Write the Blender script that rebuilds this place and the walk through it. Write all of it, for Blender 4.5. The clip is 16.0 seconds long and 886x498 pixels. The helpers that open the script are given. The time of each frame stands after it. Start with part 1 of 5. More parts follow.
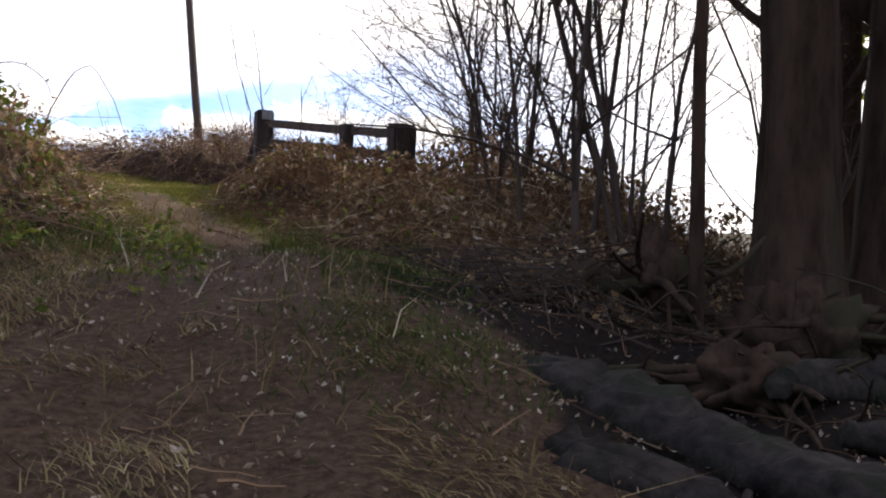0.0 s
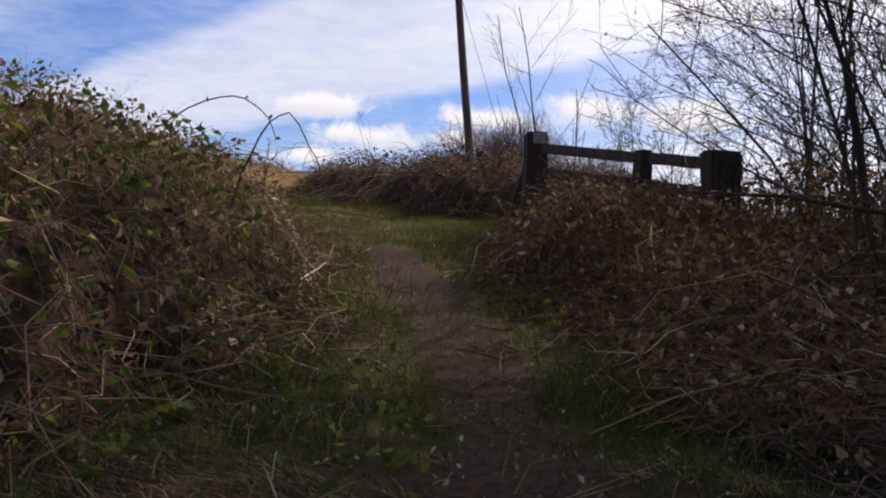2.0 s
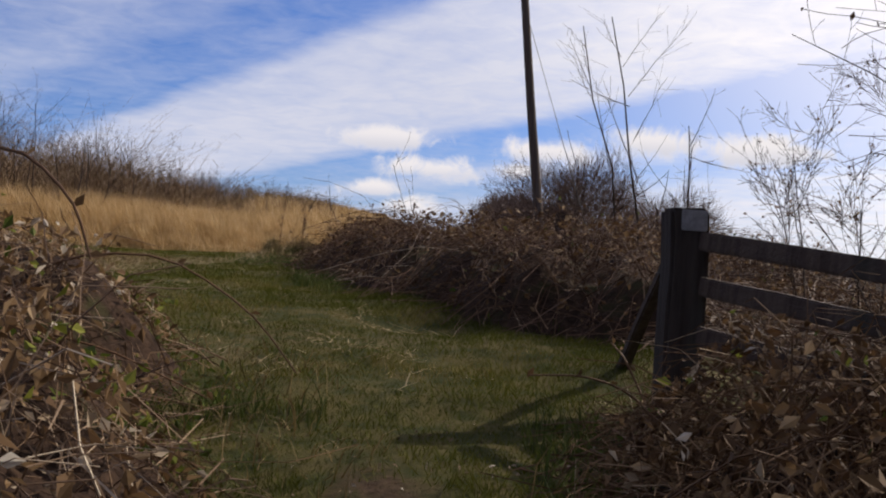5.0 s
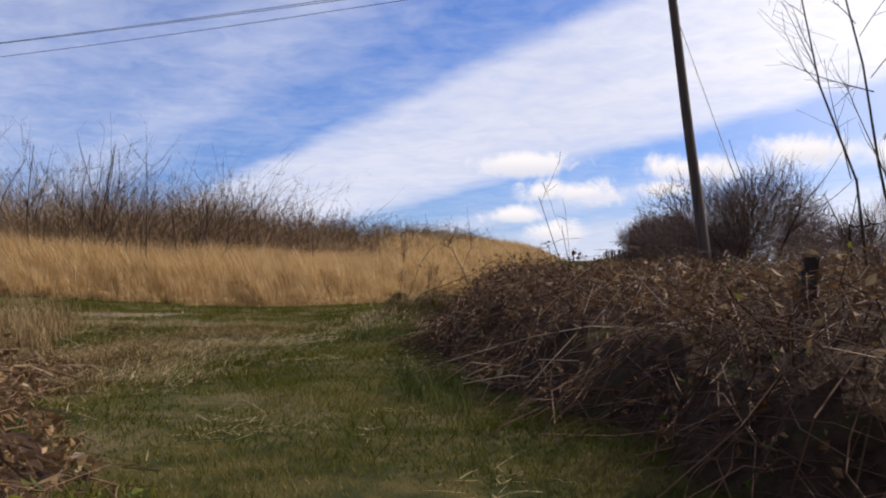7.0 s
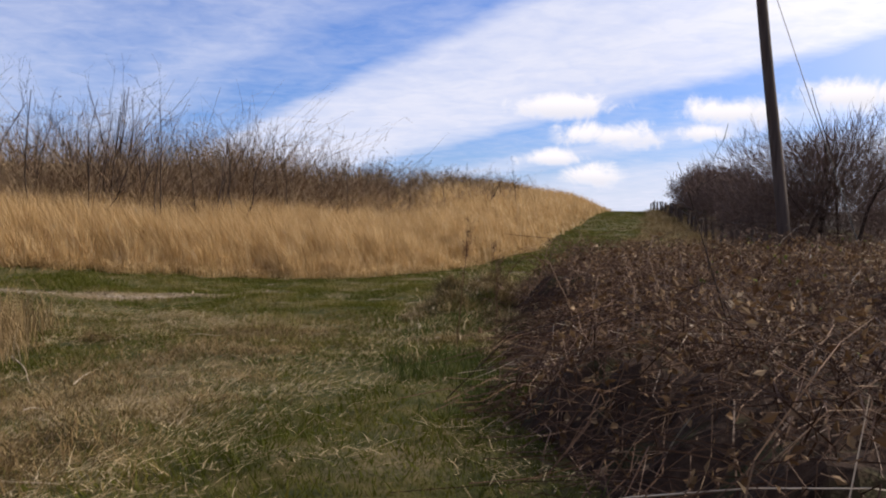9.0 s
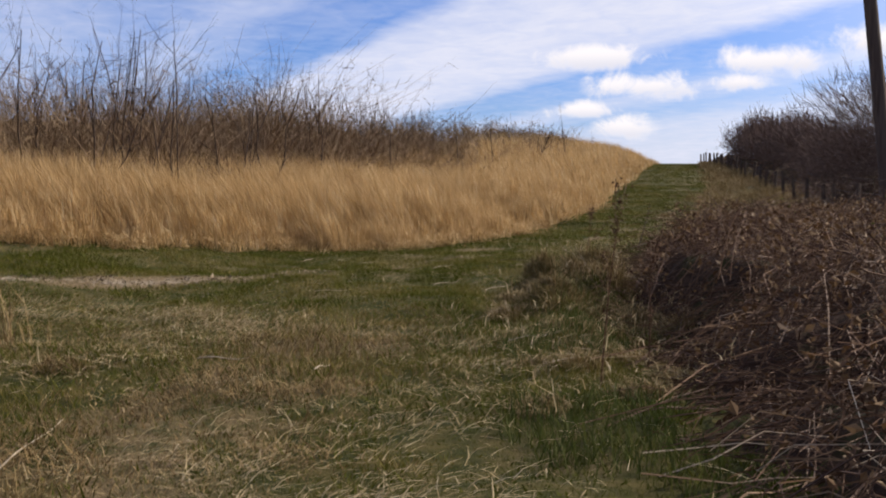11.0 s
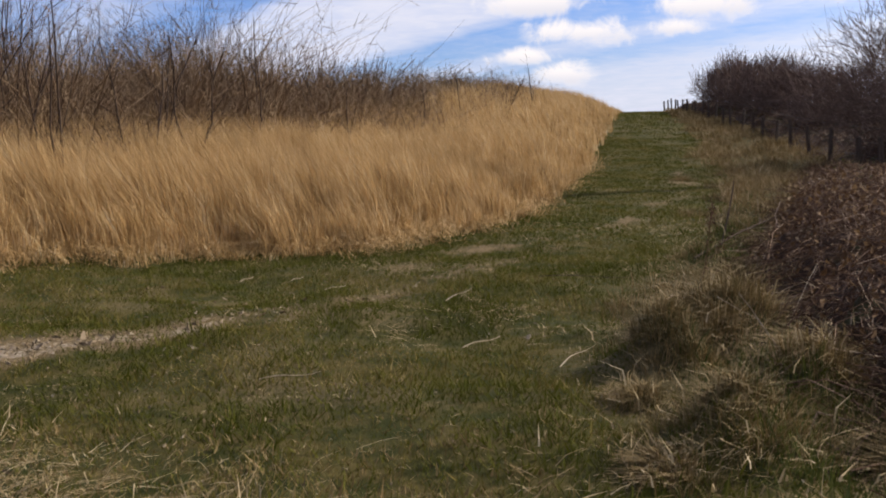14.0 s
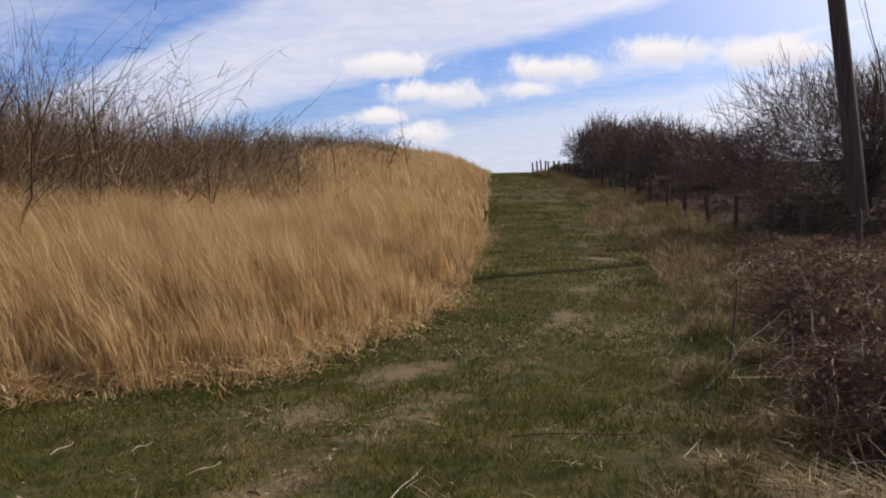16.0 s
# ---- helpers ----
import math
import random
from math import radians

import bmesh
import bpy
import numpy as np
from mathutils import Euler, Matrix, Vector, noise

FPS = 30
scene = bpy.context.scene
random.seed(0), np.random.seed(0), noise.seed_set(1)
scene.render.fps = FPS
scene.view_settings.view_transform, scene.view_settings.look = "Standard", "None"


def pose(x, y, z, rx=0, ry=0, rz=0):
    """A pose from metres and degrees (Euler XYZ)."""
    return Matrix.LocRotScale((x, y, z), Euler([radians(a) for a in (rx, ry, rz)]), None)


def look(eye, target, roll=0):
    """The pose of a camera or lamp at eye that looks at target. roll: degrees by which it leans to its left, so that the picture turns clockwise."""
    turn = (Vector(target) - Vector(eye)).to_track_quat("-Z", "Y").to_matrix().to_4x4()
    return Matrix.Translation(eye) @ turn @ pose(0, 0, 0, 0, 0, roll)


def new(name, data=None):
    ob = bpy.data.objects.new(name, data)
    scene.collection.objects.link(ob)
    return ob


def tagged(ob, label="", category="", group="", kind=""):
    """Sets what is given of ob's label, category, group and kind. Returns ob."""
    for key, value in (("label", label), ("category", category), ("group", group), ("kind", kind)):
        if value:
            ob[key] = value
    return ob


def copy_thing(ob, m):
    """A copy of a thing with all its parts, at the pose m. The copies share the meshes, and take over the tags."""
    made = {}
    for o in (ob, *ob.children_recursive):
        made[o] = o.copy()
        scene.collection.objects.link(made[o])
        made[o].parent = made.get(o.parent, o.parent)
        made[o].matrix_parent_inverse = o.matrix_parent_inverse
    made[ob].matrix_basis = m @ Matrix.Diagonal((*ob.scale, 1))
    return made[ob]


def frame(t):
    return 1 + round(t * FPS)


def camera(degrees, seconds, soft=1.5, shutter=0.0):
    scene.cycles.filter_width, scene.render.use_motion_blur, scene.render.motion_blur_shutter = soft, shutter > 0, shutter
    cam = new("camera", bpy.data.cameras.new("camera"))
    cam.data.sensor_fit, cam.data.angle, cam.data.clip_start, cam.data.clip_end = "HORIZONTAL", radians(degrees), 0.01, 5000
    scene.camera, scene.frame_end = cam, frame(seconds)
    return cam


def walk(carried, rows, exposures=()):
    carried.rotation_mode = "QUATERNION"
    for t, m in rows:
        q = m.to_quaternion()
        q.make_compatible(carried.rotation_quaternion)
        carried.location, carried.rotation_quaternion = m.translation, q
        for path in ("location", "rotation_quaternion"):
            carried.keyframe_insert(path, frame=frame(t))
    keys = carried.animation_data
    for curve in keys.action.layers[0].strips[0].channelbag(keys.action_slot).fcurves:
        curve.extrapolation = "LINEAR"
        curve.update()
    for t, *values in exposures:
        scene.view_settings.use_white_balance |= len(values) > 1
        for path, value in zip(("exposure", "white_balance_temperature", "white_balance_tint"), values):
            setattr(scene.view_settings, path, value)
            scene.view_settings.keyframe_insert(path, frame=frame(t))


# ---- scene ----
cam = camera(50.3, 16.0, soft=2.05)
PATH = [
    (0, (-0.182, -6.262, 0.101), (0.51, -4.385, 0.121), 2.3),
    (0.5, (-0.102, -5.827, 0.239), (0.366, -3.882, 0.252), 2.8),
    (1, (-0.012, -5.375, 0.388), (0.293, -3.399, 0.372), 2.9),
    (1.5, (0.045, -4.836, 0.522), (0.251, -2.846, 0.495), 2.5),
    (2, (0.126, -4.233, 0.658), (0.264, -2.238, 0.635), 2.1),
    (2.5, (0.153, -3.601, 0.825), (0.279, -1.605, 0.81), 2.5),
    (3, (0.203, -2.987, 0.958), (0.328, -0.991, 0.99), 3.0),
    (3.2, (0.208, -2.728, 1.004), (0.342, -0.733, 1.05), 3.0),
    (5.3, (0.37, -0.002, 1.33), (0.317, 1.997, 1.368), 2.1),
    (5.5, (0.384, 0.352, 1.377), (0.274, 2.349, 1.402), 1.1),
    (6, (0.288, 1.104, 1.496), (0.06, 3.091, 1.49), 0.0),
    (6.5, (0.225, 1.994, 1.565), (-0.057, 3.973, 1.64), -0.4),
    (7, (0.128, 2.452, 1.644), (-0.174, 4.427, 1.735), -0.1),
    (7.5, (-0.071, 2.917, 1.789), (-0.376, 4.893, 1.855), 0.2),
    (8, (-0.283, 3.494, 1.928), (-0.594, 5.47, 1.966), 0.8),
    (8.5, (-0.461, 4.234, 2.051), (-0.794, 6.206, 2.058), 0.9),
    (9, (-0.6, 4.946, 2.181), (-0.974, 6.91, 2.148), 0.8),
    (9.5, (-0.764, 5.667, 2.295), (-1.176, 7.623, 2.219), 0.6),
    (9.7, (-0.862, 5.953, 2.33), (-1.286, 7.906, 2.239), 0.7),
    (11.8, (-2.095, 8.461, 2.25), (-2.535, 10.407, 2.117), -0.1),
    (12, (-2.174, 8.701, 2.27), (-2.608, 10.648, 2.134), 0.0),
    (12.5, (-2.441, 9.34, 2.376), (-2.838, 11.294, 2.215), 0.0),
    (13, (-2.683, 10.022, 2.458), (-3.05, 11.98, 2.269), -0.3),
    (13.5, (-2.899, 10.746, 2.518), (-3.242, 12.704, 2.305), -0.5),
    (14, (-3.103, 11.451, 2.547), (-3.423, 13.411, 2.312), -1.1),
    (14.5, (-3.293, 12.167, 2.584), (-3.593, 14.126, 2.311), -1.6),
    (15, (-3.569, 12.789, 2.653), (-3.821, 14.753, 2.373), -1.1),
    (15.5, (-3.793, 13.393, 2.721), (-4.003, 15.373, 2.53), -1.1),
    (16, (-3.889, 14.037, 2.762), (-3.913, 16.033, 2.643), -1.1),
]
walk(cam, [(t, look(eye, target, roll)) for t, eye, target, roll in PATH],
     exposures=[(0, 1.2, 6900, 12), (0.5, 0.5, 6900, 12), (1.0, 0.18, 6800, 13), (1.5, 0.1, 6600, 15), (2.0, 0.15, 6500, 15), (3.0, 0.15, 6500, 15), (5.3, -0.08, 6500, 15), (6.0, -0.04, 6500, 15), (7.0, 0.14, 6500, 15), (8.0, 0.1, 6500, 15), (9.0, 0.22, 6500, 15), (9.7, 0.27, 6500, 15), (12.0, 0.12, 6500, 15), (13.0, 0.12, 6500, 15), (14.0, 0.18, 6600, 15), (14.5, 0.42, 6600, 15), (15.0, 0.48, 6600, 15), (16, 0.06, 6500, 15)])

# ---- sky and sun ----
SUN_AZ, SUN_EL = radians(58), radians(35)
sun_dir = Vector((math.sin(SUN_AZ) * math.cos(SUN_EL), math.cos(SUN_AZ) * math.cos(SUN_EL), math.sin(SUN_EL)))
sun = new("sun", bpy.data.lights.new("sun", "SUN"))
sun.data.energy, sun.data.angle, sun.data.color = 4.6, radians(0.6), (1.0, 0.93, 0.82)
sun.matrix_world = look(sun_dir * 50, (0, 0, 0))


class Nodes:
    """Short hand for node trees."""

    def __init__(self, tree):
        self.tree = tree
        tree.nodes.clear()

    def put(self, kind, inputs=(), **props):
        n = self.tree.nodes.new(kind)
        if "operation" in props:
            n.operation = props["operation"]
        if "use_clamp" in props:
            n.use_clamp = props["use_clamp"]
        if "data_type" in props:
            n.data_type, n.blend_type = props["data_type"], props["blend_type"]
        if "attribute_name" in props:
            n.attribute_name = props["attribute_name"]
        for k, v in dict(inputs).items():
            if isinstance(v, bpy.types.NodeSocket):
                self.tree.links.new(v, n.inputs[k])
            else:
                n.inputs[k].default_value = v
        return n

    def math(self, op, a, b=0.0, c=0.0, clamp=False):
        return self.put("ShaderNodeMath", {0: a, 1: b, 2: c}, operation=op, use_clamp=clamp).outputs[0]

    def vec(self, op, a, b=(0, 0, 0)):
        n = self.put("ShaderNodeVectorMath", {0: a, 1: b}, operation=op)
        return n.outputs["Value"] if op in ("DOT_PRODUCT", "LENGTH") else n.outputs[0]

    def noise(self, v, scale, detail=4.0, rough=0.55, distort=0.0):
        return self.put("ShaderNodeTexNoise", {"Vector": v, "Scale": scale, "Detail": detail, "Roughness": rough, "Distortion": distort}).outputs["Fac"]

    def span(self, v, a, b, lo=0.0, hi=1.0, smooth=True):
        n = self.put("ShaderNodeMapRange", {"Value": v, "From Min": a, "From Max": b, "To Min": lo, "To Max": hi})
        n.interpolation_type = "SMOOTHSTEP" if smooth else "LINEAR"
        return n.outputs[0]

    def mix(self, f, a, b, blend="MIX"):
        n = self.put("ShaderNodeMix", data_type="RGBA", blend_type=blend)
        for k, v in ((0, f), (6, a), (7, b)):
            if isinstance(v, bpy.types.NodeSocket):
                self.tree.links.new(v, n.inputs[k])
            else:
                n.inputs[k].default_value = (*v, 1) if k > 0 and len(v) == 3 else v
        return n.outputs[2]

    def ramp(self, v, stops):
        n = self.put("ShaderNodeValToRGB", {"Fac": v})
        el = n.color_ramp.elements
        while len(el) < len(stops):
            el.new(0.5)
        for e, (p, c) in zip(el, stops):
            e.position, e.color = p, (*c, 1)
        return n.outputs[0]


def build_sky():
    world = bpy.data.worlds.new("sky")
    scene.world = world
    world.use_nodes = True
    n = Nodes(world.node_tree)
    way = n.put("ShaderNodeTexCoord").outputs["Generated"]
    dome = n.put("ShaderNodeTexSky")
    dome.sky_type, dome.sun_disc, dome.sun_elevation, dome.sun_rotation = "NISHITA", False, SUN_EL, SUN_AZ
    dome.air_density, dome.dust_density, dome.ozone_density = 1.0, 0.6, 2.5
    air = dome.outputs[0]
    sep = n.put("ShaderNodeSeparateXYZ", {0: way})
    up = n.math("MAXIMUM", sep.outputs[2], 0.0)
    low = n.math("ADD", up, 0.06)
    px, py = n.math("DIVIDE", sep.outputs[0], low), n.math("DIVIDE", sep.outputs[1], low)
    flat = n.put("ShaderNodeCombineXYZ", {0: px, 1: py}).outputs[0]
    # streaks: long soft bands across the plane of high cloud
    wob = n.noise(flat, 0.5, 3, 0.55)
    fringe = n.noise(flat, 3.2, 5, 0.6)
    s = n.math("ADD", n.vec("DOT_PRODUCT", flat, BAND_WAY), n.math("MULTIPLY_ADD", wob, 0.16, -0.08))
    s = n.math("ADD", s, n.math("MULTIPLY_ADD", fringe, 0.16, -0.08))
    band = n.ramp(n.math("DIVIDE", s, 8.0), [(p / 8.0, (d, d, d)) for p, d in BANDS])
    along = n.vec("DOT_PRODUCT", flat, (-BAND_WAY[1], BAND_WAY[0], 0))
    long = n.put("ShaderNodeCombineXYZ", {0: n.math("MULTIPLY", along, 0.5), 1: s}).outputs[0]
    wisps = n.noise(long, 2.4, 8, 0.62, 0.5)
    ripple = n.noise(flat, 6.0, 5, 0.62, 0.6)
    veil = n.math("ADD", band, n.math("MULTIPLY", n.math("SUBTRACT", wisps, 0.5), 0.55))
    veil = n.math("ADD", veil, n.math("MULTIPLY", n.math("SUBTRACT", ripple, 0.5), 0.55))
    glow = n.span(n.vec("DOT_PRODUCT", way, tuple(sun_dir)), 0.5, 0.95)
    veil = n.math("MAXIMUM", n.math("MINIMUM", veil, 1.0), n.math("MULTIPLY", glow, 0.95))
    haze = n.span(up, 0.0, 0.10, 0.55, 0.0)
    veil = n.math("MAXIMUM", veil, haze)
    # small heaped clouds low over the hill
    warp = n.noise(way, 22.0, 6, 0.65, 0.8)
    warp2 = n.noise(way, 70.0, 5, 0.65)
    az = n.math("ARCTAN2", sep.outputs[0], sep.outputs[1])
    el = n.math("ARCSINE", sep.outputs[2])
    edge = n.math("MULTIPLY_ADD", n.math("SUBTRACT", warp, 0.5), 2.3, n.math("MULTIPLY", n.math("SUBTRACT", warp2, 0.5), 0.8))
    heap, shade = 0.0, 0.0
    for a, e, wa, we in HEAPS:
        da = n.math("DIVIDE", n.math("SUBTRACT", az, a), wa)
        de = n.math("DIVIDE", n.math("SUBTRACT", el, e), we)
        flatten = n.math("MULTIPLY", n.math("MINIMUM", de, 0.0), 0.8)
        d = n.math("SQRT", n.math("ADD", n.math("MULTIPLY", da, da), n.math("ADD", n.math("MULTIPLY", de, de), n.math("MULTIPLY", flatten, flatten))))
        m = n.span(n.math("ADD", d, edge), 1.3, 0.45)
        heap = n.math("MAXIMUM", heap, m)
        shade = n.math("MAXIMUM", shade, n.math("MULTIPLY", m, n.span(de, 0.5, -0.7)))
    white = n.mix(n.math("MULTIPLY", shade, 0.75), (9.0, 8.8, 8.7), (6.3, 6.6, 7.4))
    veil_colour = n.mix(glow, (6.7, 7.1, 8.2), (13.0, 12.5, 11.8))
    blue = n.mix(1.0, air, (0.55, 0.74, 1.18), "MULTIPLY")
    sky = n.mix(veil, blue, veil_colour)
    sky = n.mix(heap, sky, white)
    back = n.put("ShaderNodeBackground", {"Color": sky, "Strength": 0.1})
    n.put("ShaderNodeOutputWorld", {"Surface": back.outputs[0]})


BAND_WAY = (0.762, 0.647, 0.0)
BANDS = [(0.0, 0.40), (0.42, 0.42), (0.8, 0.26), (1.1, 0.46), (1.45, 0.14), (1.76, 0.14), (1.92, 0.80), (2.6, 0.95), (3.05, 0.82), (3.3, 0.12), (3.8, 0.18), (4.15, 0.62), (4.6, 0.25), (5.3, 0.7), (6.5, 0.85)]
HEAPS = [(-0.068, 0.134, 0.062, 0.015), (-0.008, 0.103, 0.054, 0.015), (0.078, 0.105, 0.030, 0.010), (0.108, 0.125, 0.050, 0.016), (0.215, 0.138, 0.058, 0.017),
         (-0.075, 0.080, 0.034, 0.010), (-0.030, 0.062, 0.036, 0.013), (0.33, 0.13, 0.06, 0.018)]
build_sky()


# ---- materials ----
ALBEDO = 0.82


def material(name, colour_of, rough=0.85, bump=None, bump_depth=0.4, translucent=0.0, spec=0.25):
    """A principled material; colour_of(n) gives the colour socket, bump(n) the height socket."""
    m = bpy.data.materials.new(name)
    m.use_nodes = True
    n = Nodes(m.node_tree)
    c = n.mix(1.0, colour_of(n), (ALBEDO, ALBEDO, ALBEDO), "MULTIPLY")
    p = n.put("ShaderNodeBsdfPrincipled", {"Base Color": c, "Roughness": rough, "Specular IOR Level": spec})
    if bump:
        b = n.put("ShaderNodeBump", {"Height": bump(n), "Strength": bump_depth, "Distance": 0.02})
        n.tree.links.new(b.outputs[0], p.inputs["Normal"])
    out = p.outputs[0]
    if translucent:
        tl = n.put("ShaderNodeBsdfTranslucent", {"Color": c})
        out = n.put("ShaderNodeMixShader", {0: translucent, 1: out, 2: tl.outputs[0]}).outputs[0]
    n.put("ShaderNodeOutputMaterial", {"Surface": out})
    return m


def by_island(stops, patch=0.35, scale=0.6):
    """Colours that differ from blade to blade, shifted by patches over the ground."""
    def colour(n):
        r = n.put("ShaderNodeNewGeometry").outputs["Random Per Island"]
        p = n.noise(n.put("ShaderNodeNewGeometry").outputs["Position"], scale, 3)
        f = n.math("ADD", n.math("MULTIPLY", r, 1 - patch), n.math("MULTIPLY", n.span(p, 0.3, 0.7), patch))
        return n.ramp(f, stops)
    return colour


def mottled(a, b, scale=8.0, c=None, stretch=(1, 1, 1)):
    def colour(n):
        o = n.put("ShaderNodeTexCoord").outputs["Object"]
        o = n.vec("MULTIPLY", o, stretch)
        base = n.mix(n.span(n.noise(o, scale, 6, 0.65), 0.3, 0.7), a, b)
        if c:
            base = n.mix(n.span(n.noise(o, scale * 0.23, 4, 0.6), 0.52, 0.68), base, c)
        return base
    return colour


def grain(scale, stretch=(1, 1, 1)):
    return lambda n: n.noise(n.vec("MULTIPLY", n.put("ShaderNodeTexCoord").outputs["Object"], stretch), scale, 8, 0.65)


def ground_colour(n):
    pos = n.put("ShaderNodeNewGeometry").outputs["Position"]
    dirt = n.put("ShaderNodeAttribute", attribute_name="dirt").outputs["Fac"]
    chalk = n.put("ShaderNodeAttribute", attribute_name="chalk").outputs["Fac"]
    far = n.put("ShaderNodeAttribute", attribute_name="far").outputs["Fac"]
    shaded_soil = n.put("ShaderNodeAttribute", attribute_name="shaded_soil").outputs["Fac"]
    fine, mid, big = n.noise(pos, 34, 6, 0.7), n.noise(pos, 5, 5, 0.6), n.noise(pos, 0.9, 4)
    soil = n.mix(n.span(fine, 0.3, 0.7), (0.034, 0.020, 0.012), (0.104, 0.064, 0.038))
    turf = n.mix(n.span(mid, 0.35, 0.65), (0.036, 0.042, 0.010), (0.100, 0.080, 0.026))
    straw = n.mix(n.span(fine, 0.35, 0.7), (0.11, 0.083, 0.040), (0.24, 0.185, 0.10))
    turf = n.mix(n.math("MULTIPLY", n.span(n.math("MULTIPLY_ADD", fine, 0.3, big), 0.66, 0.86), 0.55), turf, straw)
    pale = n.mix(n.span(fine, 0.35, 0.65), (0.19, 0.145, 0.09), (0.42, 0.355, 0.265))
    c = n.mix(n.span(n.math("MULTIPLY_ADD", n.math("SUBTRACT", mid, 0.5), 0.9, dirt), 0.3, 0.7), turf, soil)
    worn = n.put("ShaderNodeAttribute", attribute_name="worn").outputs["Fac"]
    tan = n.mix(n.span(fine, 0.3, 0.7), (0.085, 0.062, 0.028), (0.25, 0.18, 0.095))
    c = n.mix(n.span(n.math("MULTIPLY_ADD", n.math("SUBTRACT", mid, 0.5), 1.0, worn), 0.2, 0.6), c, tan)
    # near-black soil: tree and bramble shade painted into the dark earth
    shade_dark = n.mix(n.span(fine, 0.3, 0.7), (0.007, 0.005, 0.0035), (0.024, 0.016, 0.011))
    c = n.mix(n.span(n.math("MULTIPLY_ADD", n.math("SUBTRACT", mid, 0.5), 0.8, shaded_soil), 0.35, 0.7), c, shade_dark)
    c = n.mix(n.span(n.math("MULTIPLY_ADD", n.math("SUBTRACT", mid, 0.5), 1.3, n.math("MULTIPLY_ADD", n.math("SUBTRACT", n.noise(pos, 13, 5, 0.7), 0.5), 1.6, chalk)), 0.45, 0.85), c, pale)
    woods = n.mix(n.span(n.noise(pos, 0.02, 6, 0.65), 0.42, 0.58), (0.075, 0.055, 0.038), (0.035, 0.030, 0.022))
    return n.mix(far, c, woods)


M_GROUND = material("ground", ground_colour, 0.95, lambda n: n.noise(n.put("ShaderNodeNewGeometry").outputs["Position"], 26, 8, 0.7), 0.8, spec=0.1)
M_TALL = material("dry_tall_grass", by_island([(0.0, (0.19, 0.110, 0.044)), (0.3, (0.43, 0.275, 0.115)), (0.65, (0.66, 0.455, 0.212)), (0.9, (0.80, 0.605, 0.34)), (1.0, (0.90, 0.77, 0.53))], 0.4, 2.6), 0.7, translucent=0.3, spec=0.1)
M_TURF = material("turf", by_island([(0.0, (0.054, 0.062, 0.008)), (0.42, (0.088, 0.096, 0.012)), (0.70, (0.128, 0.124, 0.020)), (0.88, (0.22, 0.165, 0.050)), (1.0, (0.42, 0.32, 0.155))], 0.55, 1.1), 0.75, translucent=0.25, spec=0.06)
M_LUSH = material("lush_grass", by_island([(0.0, (0.036, 0.055, 0.010)), (0.6, (0.070, 0.088, 0.020)), (1.0, (0.15, 0.15, 0.038))], 0.4, 1.5), 0.7, translucent=0.3, spec=0.1)
M_STRAW = material("straw", by_island([(0.0, (0.24, 0.16, 0.07)), (0.5, (0.46, 0.345, 0.17)), (1.0, (0.70, 0.57, 0.35))], 0.3), 0.6, translucent=0.15)
M_TUSSOCK = material("tussock_grass", by_island([(0.0, (0.075, 0.070, 0.018)), (0.22, (0.135, 0.102, 0.034)), (0.55, (0.22, 0.150, 0.058)), (0.85, (0.31, 0.22, 0.092)), (1.0, (0.60, 0.48, 0.28))], 0.35, 2.5), 0.7, translucent=0.15)
M_ROUGH = material("rough_grass", by_island([(0.0, (0.10, 0.068, 0.028)), (0.4, (0.23, 0.155, 0.068)), (0.8, (0.40, 0.285, 0.14)), (1.0, (0.62, 0.49, 0.30))], 0.5, 1.0), 0.75, translucent=0.15, spec=0.08)
# the palest stop paints sunlit glints on a few canes
M_CANE = material("bramble_cane", by_island([(0.0, (0.042, 0.020, 0.013)), (0.4, (0.105, 0.054, 0.029)), (0.72, (0.175, 0.095, 0.049)), (0.87, (0.25, 0.155, 0.084)), (0.97, (0.62, 0.50, 0.35))], 0.25), 0.65, spec=0.15)
M_BRACKEN = material("dead_bracken", by_island([(0.0, (0.045, 0.022, 0.012)), (0.45, (0.13, 0.068, 0.032)), (0.85, (0.24, 0.14, 0.068)), (1.0, (0.60, 0.46, 0.29))], 0.3), 0.7, spec=0.12)
# brighter cane and leaf copies: light on the left thicket put into colour
M_LIT_CANE = material("lit_cane", by_island([(0.0, (0.070, 0.038, 0.023)), (0.45, (0.18, 0.108, 0.060)), (0.85, (0.31, 0.21, 0.125)), (1.0, (0.66, 0.55, 0.40))], 0.25), 0.65, spec=0.15)
M_LIT_LEAF = material("lit_leaf", by_island([(0.0, (0.085, 0.045, 0.022)), (0.5, (0.22, 0.13, 0.060)), (0.85, (0.36, 0.24, 0.125)), (1.0, (0.80, 0.72, 0.58))], 0.2), 0.7, translucent=0.25, spec=0.12)
# the palest stops paint glints on a share of the leaves
M_LEAF_DRY = material("withered_leaf", by_island([(0.0, (0.060, 0.030, 0.016)), (0.5, (0.160, 0.090, 0.040)), (0.82, (0.28, 0.175, 0.085)), (0.94, (0.46, 0.34, 0.21)), (1.0, (0.78, 0.70, 0.58))], 0.15), 0.7, translucent=0.2, spec=0.12)
M_LEAF_GREEN = material("bramble_leaf", by_island([(0.0, (0.040, 0.060, 0.010)), (0.5, (0.095, 0.125, 0.020)), (1.0, (0.30, 0.30, 0.045))], 0.3), 0.6, translucent=0.3, spec=0.12)
M_TWIG = material("bare_twig", by_island([(0.0, (0.028, 0.019, 0.015)), (0.6, (0.068, 0.047, 0.035)), (1.0, (0.15, 0.11, 0.08))], 0.3), 0.85, spec=0.08)
